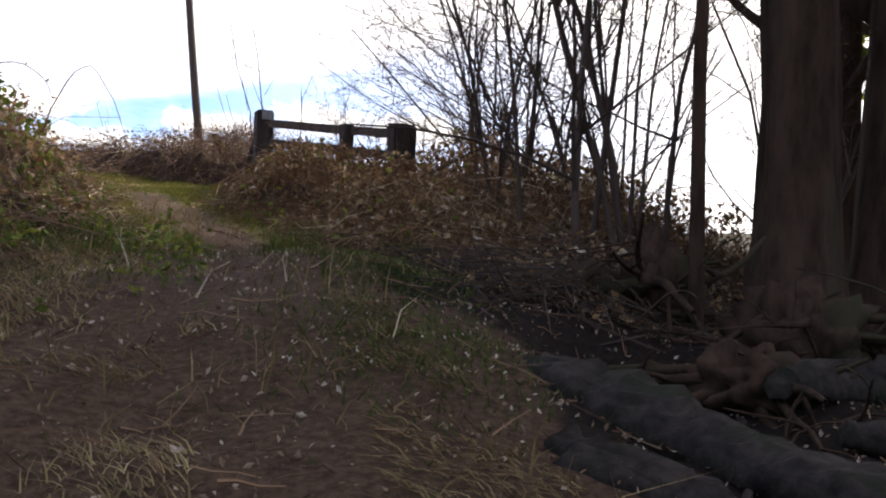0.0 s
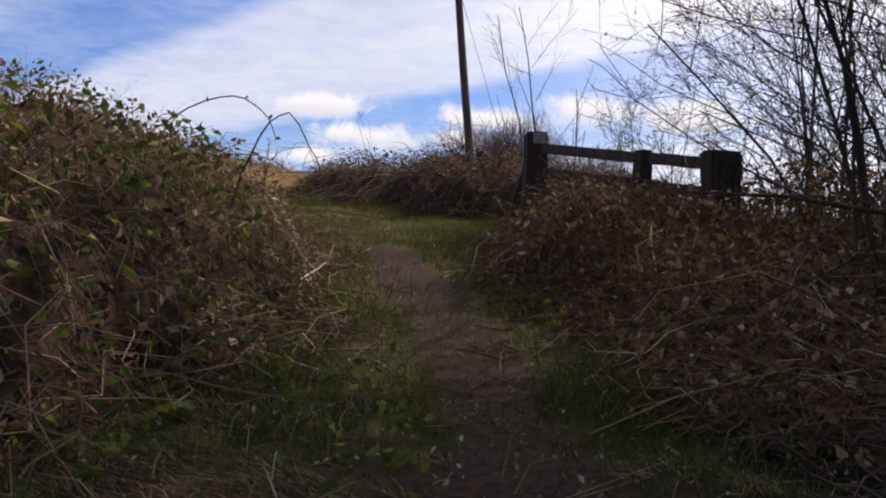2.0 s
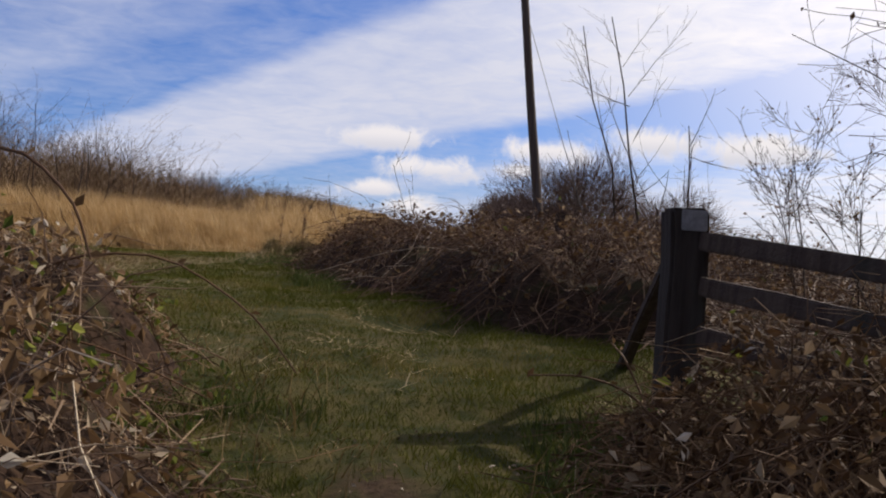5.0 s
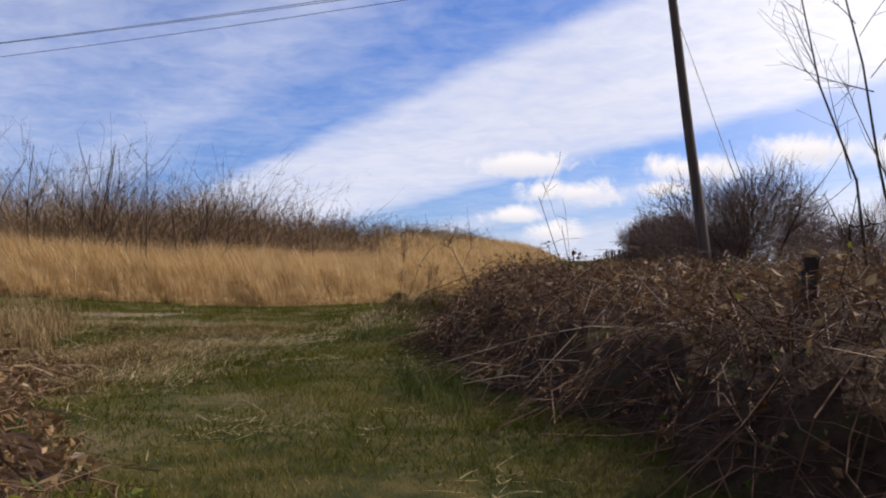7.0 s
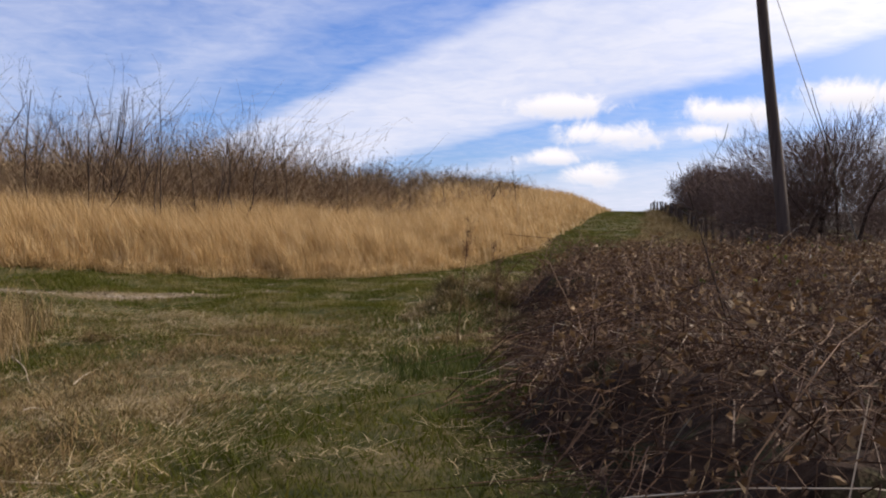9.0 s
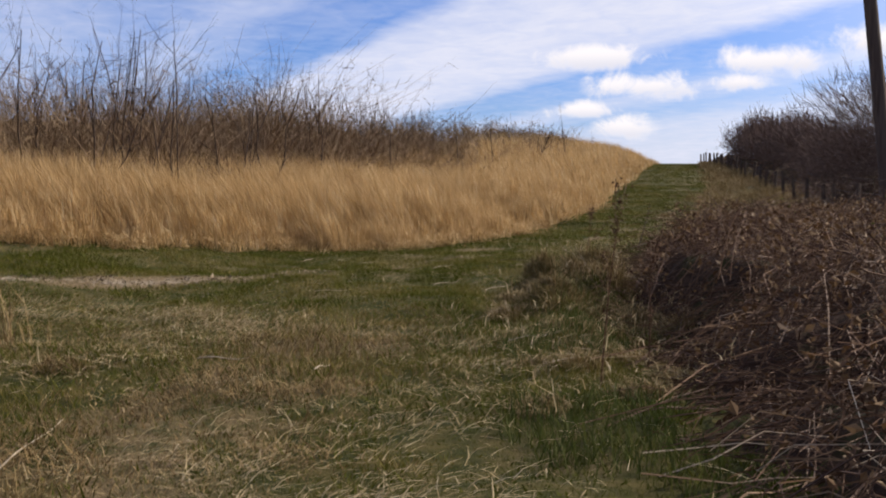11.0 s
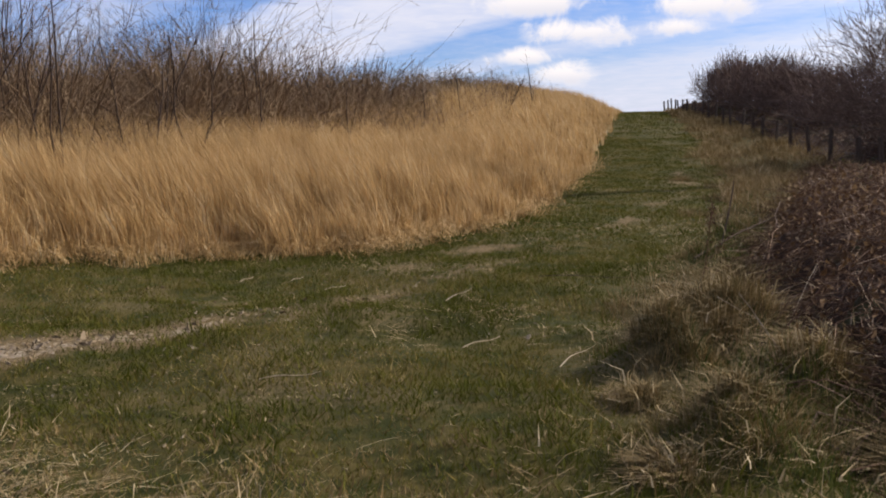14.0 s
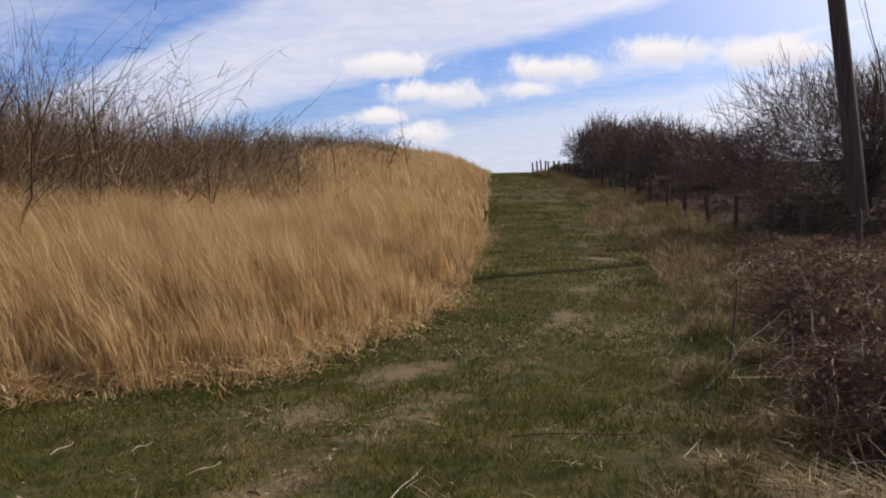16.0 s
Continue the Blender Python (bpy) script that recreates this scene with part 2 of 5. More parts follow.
M_SCRUB = material("scrub_twig", by_island([(0.0, (0.100, 0.064, 0.034)), (0.6, (0.25, 0.163, 0.086)), (1.0, (0.46, 0.33, 0.19))], 0.3), 0.8)
# dark brown core: the shade inside the thickets is put into its colour
M_SHADE_CORE = material("thicket_shade_core", mottled((0.024, 0.014, 0.010), (0.075, 0.044, 0.027), 14, (0.045, 0.042, 0.016)), 0.95, grain(22), 1.0, spec=0.1)
M_BARK = material("bark", mottled((0.026, 0.015, 0.009), (0.072, 0.044, 0.027), 9, (0.040, 0.036, 0.018), (1, 1, 0.25)), 0.95, grain(14, (1, 1, 0.2)), 1.0, spec=0.1)
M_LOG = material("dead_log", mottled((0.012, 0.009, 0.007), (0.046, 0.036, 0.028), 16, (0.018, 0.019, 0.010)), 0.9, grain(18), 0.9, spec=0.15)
M_POLE = material("pole_timber", mottled((0.062, 0.042, 0.032), (0.115, 0.082, 0.064), 6, (0.045, 0.034, 0.027), (3, 3, 0.12)), 0.8, grain(30, (1, 1, 0.05)), 0.5)
M_POST = material("post_timber", mottled((0.026, 0.018, 0.014), (0.062, 0.046, 0.036), 7, (0.055, 0.050, 0.040), (2.5, 2.5, 0.25)), 0.85, grain(30, (1, 1, 0.07)), 0.7)
M_RAIL = material("rail_timber", mottled((0.050, 0.032, 0.024), (0.105, 0.074, 0.056), 7, (0.045, 0.040, 0.03), (2.5, 0.3, 2.5)), 0.85, grain(30), 0.6)
M_STAKE = material("stake_timber", mottled((0.050, 0.034, 0.025), (0.115, 0.082, 0.060), 8, (0.07, 0.06, 0.045), (2.5, 2.5, 0.3)), 0.85, grain(30, (1, 1, 0.07)), 0.7)
M_CAP = material("weathered_cap", mottled((0.22, 0.20, 0.19), (0.36, 0.34, 0.33), 26, (0.12, 0.11, 0.10)), 0.8, grain(40), 0.3)
M_WIRE = material("wire", mottled((0.05, 0.05, 0.055), (0.09, 0.09, 0.09), 5), 0.5)
M_CLOD = material("chalk_clod", by_island([(0.0, (0.12, 0.085, 0.05)), (0.5, (0.24, 0.18, 0.11)), (1.0, (0.46, 0.385, 0.28))], 0.2), 0.95, spec=0.1)
M_LITTER_LEAF = material("fallen_leaf", by_island([(0.0, (0.09, 0.055, 0.03)), (0.6, (0.24, 0.16, 0.095)), (0.9, (0.48, 0.40, 0.30)), (1.0, (0.72, 0.68, 0.60))], 0.2), 0.7)

# ---- numbers and meshes ----
rng = np.random.default_rng(7)
_lattice = np.random.default_rng(3).random((256, 256))


def bumps(x, y, size, seed=0):
    """Smooth value noise between -1 and 1 over the plane, with features of the given size."""
    u, v = np.asarray(x, float) / size + 37.3 * (seed + 1), np.asarray(y, float) / size + 11.9 * (seed + 2)
    i, j = np.floor(u).astype(int), np.floor(v).astype(int)
    a, b = u - i, v - j
    a, b = a * a * (3 - 2 * a), b * b * (3 - 2 * b)
    g = lambda p, q: _lattice[(i + p) & 255, (j + q) & 255]
    return 2 * ((g(0, 0) * (1 - a) + g(1, 0) * a) * (1 - b) + (g(0, 1) * (1 - a) + g(1, 1) * a) * b) - 1


def step(v, a, b):
    s = np.clip((np.asarray(v, float) - a) / (b - a), 0, 1)
    return s * s * (3 - 2 * s)


def soft_line(y, ys, vs, r=0.6):
    return sum(np.interp(np.asarray(y, float) + k * r, ys, vs) for k in (-1, -0.5, 0, 0.5, 1)) / 5


PROFILE_Y = [-30, -8, -6.3, -4.9, -4.1, -2.9, -1.5, 0, 1.5, 3, 4.5, 6.15, 8, 10, 12, 15, 18, 21, 24, 28, 33.6, 38.6, 46, 52, 58, 66, 74, 84, 110, 300]
PROFILE_Z = [-4.5, -1.35, -0.98, -0.58, -0.36, -0.06, 0.12, 0.25, 0.40, 0.57, 0.75, 0.93, 1.06, 1.15, 1.20, 1.22, 1.25, 1.29, 1.38, 1.53, 1.67, 1.95, 2.45, 2.85, 3.25, 3.68, 3.92, 3.85, 2.9, -6]
# the edge of the brambles on the sunny side, of the thicket across from it, of the tall grass and of the trodden line
EDGE_Y = [4.2, 5.0, 5.4, 6.0, 7.2, 9.0, 10, 13, 14.5, 16, 19, 23, 30, 38, 45, 60, 74]
EDGE_X = [2.2, 1.75, 1.3, 0.5, -0.1, -0.8, -1.2, -2.0, -2.0, -2.1, -2.0, -1.3, -0.35, 0.2, 0.6, 1.2, 1.8]
RIM_Y = [8, 12, 14.5, 17.8, 19.5, 20.7, 21.6, 23.2, 26.1, 31.5, 37.5, 45, 58, 75]
RIM_X = [-34, -20, -14, -10.1, -8.4, -7.2, -5.8, -4.5, -3.9, -3.45, -3.1, -2.75, -2.2, -1.5]
TROD_Y = [-9, -6.3, -4.5, -2.5, -0.9, 0.5, 1.5, 3.0]
TROD_X = [-0.4, -0.15, 0.2, 0.5, 0.60, 0.45, 0.28, 0.1]


HOLLOWS = [(-2.35, 16.72, 0.14, 0.20), (-2.78, 17.95, 0.12, 0.20), (-2.05, 17.0, 0.12, 0.18), (-2.0, 15.3, 0.12, 0.25), (-2.6, 16.2, 0.08, 0.14), (-1.95, 18.6, 0.12, 0.25), (-1.5, 14.2, 0.26, 0.5), (-1.75, 15.0, 0.14, 0.3), (-2.3, 19.9, 0.08, 0.16)]
HUMMOCKS = [(-2.3, 17.3, 0.22, 0.34), (-2.75, 16.65, 0.15, 0.24), (-2.05, 16.15, 0.16, 0.30), (-2.5, 15.55, 0.10, 0.2), (-2.15, 14.0, 0.10, 0.3), (-2.45, 15.3, 0.15, 0.28), (-2.2, 15.9, 0.12, 0.35), (-2.7, 16.7, 0.14, 0.25), (-2.5, 17.7, 0.15, 0.3), (-2.75, 18.4, 0.10, 0.22), (-2.3, 19.4, 0.14, 0.3), (-2.0, 20.7, 0.14, 0.3), (-1.6, 22.2, 0.15, 0.4), (-1.2, 24, 0.15, 0.4),
            (-3.3, 9.4, 0.10, 0.35), (-4.1, 8.6, 0.12, 0.4), (0.3, 2.7, 0.08, 0.35)]


def ground_z(x, y):
    x, y = np.asarray(x, float), np.asarray(y, float)
    z = soft_line(y, PROFILE_Y, PROFILE_Z, 0.8)
    early, late = 1 - step(y, 3, 9), step(y, 9, 20)
    left = np.maximum(0, -x - 0.7)
    z = z + early * (0.22 * np.minimum(left, 2.5) + 0.06 * np.clip(left - 2.5, 0, 40))
    hill = np.clip(-x - 5.5, 0, 60)
    z = z + (0.35 + 0.65 * late) * (1 - early * 0.6) * (0.082 * np.minimum(hill, 26) + 0.03 * np.maximum(0, hill - 26)) * step(hill, 0, 3)
    off = np.clip(np.interp(y, RIM_Y, RIM_X) - x, 0, 6)
    z = z + 0.115 * step(y, 26, 40) * off * step(off, 0, 2.6)
    start = 0.9 + 2.4 * (1 - early) + 1.4 * step(y, 20, 40)
    z = z - 0.13 * np.clip(x - start, 0, 45) * step(x - start, 0, 2)
    r = np.hypot(x, y)
    z = z * (1 - 0.9 * step(r, 90, 320)) + 0.036 * 420 * step(r, 170, 430) * step(x / (r + 1), -0.1, 0.15) + 14 * step(r, 500, 1500)
    near = 1 - step(r, 60, 120)
    for cx, cy, up, wide in HUMMOCKS:
        z = z + up * np.exp(-((x - cx) ** 2 + (y - cy) ** 2) / wide ** 2) * (1 + 0.5 * bumps(x, y, 0.25, 4))
    for cx, cy, down, wide in HOLLOWS + [(1.62, -3.35, 0.30, 0.34), (1.55, -3.9, 0.2, 0.25)]:
        z = z - down * np.exp(-((x - cx) ** 2 + (y - cy) ** 2) / wide ** 2)
    rough = (1 - step(y, -1.5, 0.5)) * near
    z = z + rough * (0.055 * bumps(x, y, 0.6, 5) + 0.03 * bumps(x, y, 0.26, 6))
    return z + near * (0.04 * bumps(x, y, 1.1, 1) * (1 - 0.65 * step(y, 17, 24)) + 0.03 * bumps(x, y, 0.37, 2) * step(y, 2, 4) * (1 - 0.75 * step(y, 17, 22)) + 0.07 * bumps(x, y, 4.0, 3) * step(np.abs(x), 1, 5)) + 5 * bumps(x, y, 130, 9) * step(r, 150, 450)


def mesh_from(name, verts, tris, mats, index=None, smooth=False):
    verts, tris = np.asarray(verts, np.float32), np.asarray(tris, np.int32)
    me = bpy.data.meshes.new(name)
    k = tris.shape[1]
    me.vertices.add(len(verts)), me.loops.add(tris.size), me.polygons.add(len(tris))
    me.vertices.foreach_set("co", verts.ravel())
    me.loops.foreach_set("vertex_index", tris.ravel())
    me.polygons.foreach_set("loop_start", np.arange(0, tris.size, k, dtype=np.int32))
    if index is not None:
        me.polygons.foreach_set("material_index", np.asarray(index, np.int32))
    me.polygons.foreach_set("use_smooth", np.full(len(tris), smooth))
    for m in mats if isinstance(mats, (list, tuple)) else [mats]:
        me.materials.append(m)
    me.update(calc_edges=True)
    return me


class Heap:
    """Gathers many small pieces into one mesh."""

    def __init__(self):
        self.v, self.f, self.n = [], [], 0

    def add(self, verts, faces):
        self.v.append(verts.reshape(-1, 3)), self.f.append(faces.reshape(-1, 3) + self.n)
        self.n += len(self.v[-1])

    def mesh(self, name, mat, smooth=False):
        return mesh_from(name, np.concatenate(self.v), np.concatenate(self.f), mat, smooth=smooth)

    def tubes(self, P, R, sides=3):
        """P: N curves of K points; R: their radii."""
        P, R = np.asarray(P, float), np.asarray(R, float)
        N, K, _ = P.shape
        T = np.gradient(P, axis=1)
        T /= np.linalg.norm(T, axis=2, keepdims=True) + 1e-9
        ref = np.where(np.abs(T[:, :1, 2:3]) > 0.9, np.array([1.0, 0, 0]), np.array([0, 0, 1.0]))
        A = np.cross(T, np.broadcast_to(ref, T.shape))
        A /= np.linalg.norm(A, axis=2, keepdims=True) + 1e-9
        B = np.cross(T, A)
        w = np.arange(sides) * 2 * np.pi / sides
        V = P[:, :, None] + R[:, :, None, None] * (A[:, :, None] * np.cos(w)[:, None] + B[:, :, None] * np.sin(w)[:, None])
        k, s = np.meshgrid(np.arange(K - 1), np.arange(sides), indexing="ij")
        a, b = k * sides + s, k * sides + (s + 1) % sides
        one = np.stack([np.stack([a, b, b + sides], -1), np.stack([a, b + sides, a + sides], -1)], 2).reshape(-1, 3)
        F = one[None] + (np.arange(N) * K * sides)[:, None, None]
        self.add(V, F)

    def blades(self, base, tip, width, bend=0.35):
        """Grass blades from base to tip, bent over towards the tip."""
        N = len(base)
        d = tip - base
        turn = rng.random(N) * np.pi
        side = np.stack([np.cos(turn), np.sin(turn), 0 * turn], 1) * np.asarray(width).reshape(-1, 1)
        mid = base + d * 0.55
        mid[:, :2] -= d[:, :2] * bend * 0.5
        V = np.stack([base - side, base + side, mid - side * 0.75, mid + side * 0.75, tip], 1)
        F = np.array([[0, 1, 3], [0, 3, 2], [2, 3, 4]])[None] + (np.arange(N) * 5)[:, None, None]
        self.add(V, F)

    def spikes(self, base, tip, width):
        """Short grass: one pointed blade each."""
        turn = rng.random(len(base)) * np.pi
        side = np.stack([np.cos(turn), np.sin(turn), 0 * turn], 1) * np.asarray(width).reshape(-1, 1)
        self.add(np.stack([base - side, base + side, tip], 1), np.arange(len(base) * 3).reshape(-1, 3))

    def leaves(self, at, size):
        """Small folded leaves, turned at random."""
        N = len(at)
        a, b = rng.normal(size=(N, 3)), rng.normal(size=(N, 3))
        a /= np.linalg.norm(a, axis=1, keepdims=True)
        b = np.cross(a, b)
        b /= np.linalg.norm(b, axis=1, keepdims=True)
        c = np.cross(a, b)
        s = np.asarray(size).reshape(-1, 1)
        V = np.stack([at - a * s, at + b * s * 0.55 + c * s * 0.25, at + a * s, at - b * s * 0.55 + c * s * 0.25], 1)
        F = np.array([[0, 1, 2], [0, 2, 3]])[None] + (np.arange(N) * 4)[:, None, None]
        self.add(V, F)


def part(name, data, parent=None, label=""):
    ob = new(name, data)
    ob.parent = parent
    return tagged(ob, label)


def thing(name, at, label, category, group="", kind=""):
    ob = new(name)
    ob.location = at
    return tagged(ob, label, category, group, kind)


def bm_mesh(name, bm, mat, smooth=False):
    me = bpy.data.meshes.new(name)
    for f in bm.faces:
        f.smooth = smooth
    bm.to_mesh(me)
    bm.free()
    me.materials.append(mat)
    return me


def on(x, y, up=0.0):
    return np.array([x, y, float(ground_z(x, y)) + up])


# ---- the ground: one sheet to the horizon ----
def spread(lo, hi, stepping, reach):
    mid = np.arange(lo, hi, stepping)
    out, s, far = [], stepping, 0.0
    while far < reach:
        s *= 1.16
        far += s
        out.append(far)
    out = np.array(out)
    return np.concatenate([lo - out[::-1], mid, mid[-1] + out])


def in_tall(x, y):
    """How deep inside the tall grass a place lies, in metres; below zero outside it."""
    wavy = 0.4 * bumps(x, y, 1.3, 21) + 0.35 * bumps(x, y, 0.5, 22)
    return np.minimum(y - soft_line(x, RIM_X, RIM_Y, 0.3), soft_line(y, RIM_Y, RIM_X, 0.3) - x) + wavy


def in_brambles(x, y):
    return x - soft_line(y, EDGE_Y, EDGE_X, 0.25) + 0.4 * step(y, 20, 24) * bumps(x, y, 1.9, 35) + 0.22 * bumps(x, y, 0.9, 31) + 0.12 * bumps(x, y, 0.35, 32)


def dry_amount(x, y):
    """How far the turf has withered to straw on the open side of the path."""
    return step(-x, 2.3, 3.6) * step(y, 5.5, 8) * (1 - step(y, 13.5, 16.0)) * np.clip(0.62 + 0.6 * bumps(x, y, 1.3, 56) + 0.3 * bumps(x, y, 0.4, 57), 0, 1)


def bare_amounts(x, y):
    """How much bare soil lies open, and how much of it is dry and trodden."""
    off = np.abs(x - soft_line(y, TROD_Y, TROD_X, 0.4))
    d = (1 - step(off + 0.10 * bumps(x, y, 0.4, 42), 0.08, 0.30)) * (1 - step(y, 1.6, 3.6))
    d = np.maximum(d, (1 - step(y + 0.5 * bumps(x, y, 0.9, 44) + 1.6 * bumps(x, y, 2.6, 50) * step(np.abs(x), 2.5, 4.5) + 3 * step(np.abs(x), 5, 9), -2.4, -1.0)) * 0.8)
    d = np.maximum(d, 0.55 * step(x, 0.9, 1.6) * (1 - step(y, 2, 4)) * (1 - step(x + bumps(x, y, 1.6, 54), 6, 9)))
    worn = 0.62 * (1 - step(np.abs(x - soft_line(y, [18, 20.7, 22.7, 25.5, 30, 35, 42], [-5.6, -4.6, -3.4, -2.3, -1.5, -0.8, -0.2], 0.5) + 0.3 * bumps(x, y, 1.2, 45)), 0.0, 0.6)) * step(y, 18, 20) * (1 - step(y, 34, 42)) * (0.6 + 0.5 * bumps(x, y, 0.7, 46))
    line = soft_line(x, [-9, -6.5, -6.05, -5.25, -4.85, -4.4, -3.5], [15.4, 16.75, 17.2, 18.0, 18.7, 19.7, 21.4], 0.2)
    track = 0.72 * (1 - step(np.abs(y - line - 0.15 * bumps(x, y, 0.9, 48)), 0.1, 0.75)) * step(-x, 3.0, 4.0) * (1 - step(-x, 7, 9)) * (0.8 + 0.5 * bumps(x, y, 0.6, 49))
    return np.maximum(d, np.maximum(worn, track) * 0.8), np.maximum(np.maximum(worn, track), 0.5 * dry_amount(x, y))


def dirt_amount(x, y):
    return bare_amounts(x, y)[0]


def chalk_amount(x, y):
    line = soft_line(x, [-9, -6.5, -6.05, -5.25, -4.85, -4.4, -3.5], [15.4, 16.75, 17.2, 18.0, 18.7, 19.7, 21.4], 0.2) + 0.12 * bumps(x, y, 1.2, 41)
    return (1 - step(np.abs(y - line), 0.0, 0.5)) * (0.36 + 0.26 * step(-x, 5.0, 5.9)) * (1.0 + 0.7 * bumps(x, y, 0.5, 43)) * step(-x, 3.6, 4.4)


def shaded_soil_amount(x, y):
    """Shade painted under the trees, and bare black earth with painted shade between the tussocks."""
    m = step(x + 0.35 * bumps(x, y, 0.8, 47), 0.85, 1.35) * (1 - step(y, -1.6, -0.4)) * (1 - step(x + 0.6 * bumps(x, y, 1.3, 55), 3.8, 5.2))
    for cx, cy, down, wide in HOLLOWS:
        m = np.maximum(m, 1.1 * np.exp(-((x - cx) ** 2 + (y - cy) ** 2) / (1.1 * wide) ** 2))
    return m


def build_ground():
    xs, ys = spread(-12, 5.5, 0.165, 2600), spread(-8, 28, 0.165, 2600)
    X, Y = np.meshgrid(xs, ys)
    Z = ground_z(X, Y)
    nx, ny = len(xs), len(ys)
    i = (np.arange(ny - 1)[:, None] * nx + np.arange(nx - 1)[None]).ravel()
    quads = np.stack([i, i + 1, i + nx + 1, i + nx], 1)
    me = mesh_from("ground", np.stack([X.ravel(), Y.ravel(), Z.ravel()], 1), quads, M_GROUND, smooth=True)
    r = np.hypot(X, Y)
    for name, v in (("dirt", dirt_amount(X, Y)), ("shaded_soil", shaded_soil_amount(X, Y)), ("worn", bare_amounts(X, Y)[1]), ("chalk", chalk_amount(X, Y)), ("far", step(r, 70, 160))):
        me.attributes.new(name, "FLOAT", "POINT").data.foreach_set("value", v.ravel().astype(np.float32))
    tagged(new("ground", me), "hillside of worn turf and bare earth path", "ground", kind="structure")


build_ground()


# ---- grass ----
def scatter(n, x0, x1, y0, y1):
    return rng.uniform(x0, x1, n), rng.uniform(y0, y1, n)


def lift(x, y, up=0.0):
    return np.stack([x, y, ground_z(x, y) + up], 1)


def stuff(name, heap, mat, label, category):
    return tagged(new(name, heap.mesh(name, mat)), label, category, kind="stuff")


def left_thicket(x, y):
    """Above zero inside the bramble thicket beside the climb."""
    edge = soft_line(y, [-3.5, -2.2, -1, 0, 2, 4, 6, 8], [-2.2, -0.75, -0.25, -0.2, -0.3, -0.85, -1.9, -3.3], 0.4)
    return np.minimum(np.minimum(edge - x, x + 7.1 + 0.7 * bumps(x, y, 1.7, 53)), np.minimum(y + 3.2, 8.2 - y)) + 0.25 * bumps(x, y, 0.9, 51) + 0.12 * bumps(x, y, 0.35, 52)


def right_bank(x, y):
    edge = soft_line(y, [-4, -2.5, -1, 0.5, 2, 3, 3.6], [1.9, 1.15, 1.0, 0.88, 0.78, 0.95, 1.25], 0.3)
    return np.minimum(np.minimum(x - edge, y + 1.6 - 0.25 * (x - 1)), np.minimum(3.4 - y, 5 - x)) + 0.15 * bumps(x, y, 0.8, 61) + 0.1 * bumps(x, y, 0.3, 62)


def build_tall_grass():
    h = Heap()
    for n, x0, x1, y0, y1, wide in ((98000, -14, -3.3, 15.5, 28, 0.0045), (32000, -9, -2.6, 27, 36, 0.007), (30000, -8.5, -1.0, 36, 78, 0.014), (8000, -30, -12, 10, 24, 0.010)):
        x, y = scatter(n * 2, x0, x1, y0, y1)
        keep = (in_tall(x, y) > 0) & (in_tall(x, y) < 7.5)
        depth = in_tall(x, y)[keep][:n]
        x, y = x[keep][:n], y[keep][:n]
        cell = 0.22 if y1 < 30 else 0.4
        cx, cy = np.round(x / cell + 0.5 * bumps(x, y, 0.3, 74)) * cell, np.round(y / cell + 0.5 * bumps(x, y, 0.3, 75)) * cell
        x, y = x + (cx - x) * 0.35 + rng.normal(0, 0.03, len(x)), y + (cy - y) * 0.35 + rng.normal(0, 0.03, len(x))
        tall = (0.28 + 0.3 * step(depth, 0, 0.35) + 0.50 * step(depth, 0.2, 1.4)) * rng.uniform(0.6, 1.12, len(x)) * (1 + 0.2 * bumps(cx * 7, cy * 7, 1.0, 71)) * (1 - 0.35 * step(y, 30, 50) * (1 - step(depth, 0.6, 2.5)))
        base = lift(x, y, -0.02)
        gust = np.stack([-0.30 + 0.26 * bumps(cx * 5, cy * 5, 1.0, 72), -0.06 + 0.2 * bumps(cx * 5, cy * 5, 1.0, 73)], 1)
        lean = rng.normal(0, 0.2, (len(x), 2)) + gust * step(depth, -0.1, 0.6)[:, None]
        tip = base + np.concatenate([lean * tall[:, None], tall[:, None]], 1)
        h.blades(base, tip, wide * rng.uniform(0.5, 1.7, len(x)))
    stuff("tall_grass", h, M_TALL, "stand of tall dry straw-coloured grass beside the path", "grass")
    h = Heap()
    x, y = scatter(150000, -13, -2.5, 15, 38)
    d = in_tall(x, y)
    keep = (d > -0.6) & (d < 0.6)
    x, y = x[keep][:36000], y[keep][:36000]
    base = lift(x, y, -0.01)
    s = rng.uniform(0.1, 0.42, len(x)) * (1 + 0.5 * bumps(x, y, 0.5, 76))
    tip = base + np.stack([rng.normal(0, 0.7, len(x)) * s, rng.normal(-0.3, 0.6, len(x)) * s, s * rng.uniform(0.05, 0.8, len(x))], 1)
    half = rng.random(len(x)) < 0.35
    h.blades(base[half], tip[half], 0.005, 0.7)
    stuff("grass_fringe", h, M_TUSSOCK, "matted dead grass along the tall grass", "grass")
    h = Heap()
    h.blades(base[~half], tip[~half], 0.006, 0.9)
    for _ in range(150):
        i = rng.integers(len(x))
        n, r = 130, rng.uniform(0.12, 0.3)
        px, py = x[i] + rng.normal(0, r, n), y[i] + rng.normal(0, r * 0.7, n)
        b0 = lift(px, py, 0.0)
        b0[:, 2] += rng.uniform(0, 0.16, n)
        q = rng.uniform(0.1, 0.35, n)
        w = rng.random() * 6.3 + rng.normal(0, 0.6, n)
        h.blades(b0, b0 + np.stack([np.cos(w) * q, np.sin(w) * q, q * rng.uniform(-0.3, 0.4, n)], 1), 0.006, 0.8)
    stuff("straw_fringe", h, M_TALL, "pale trampled straw lying along the tall grass", "grass")


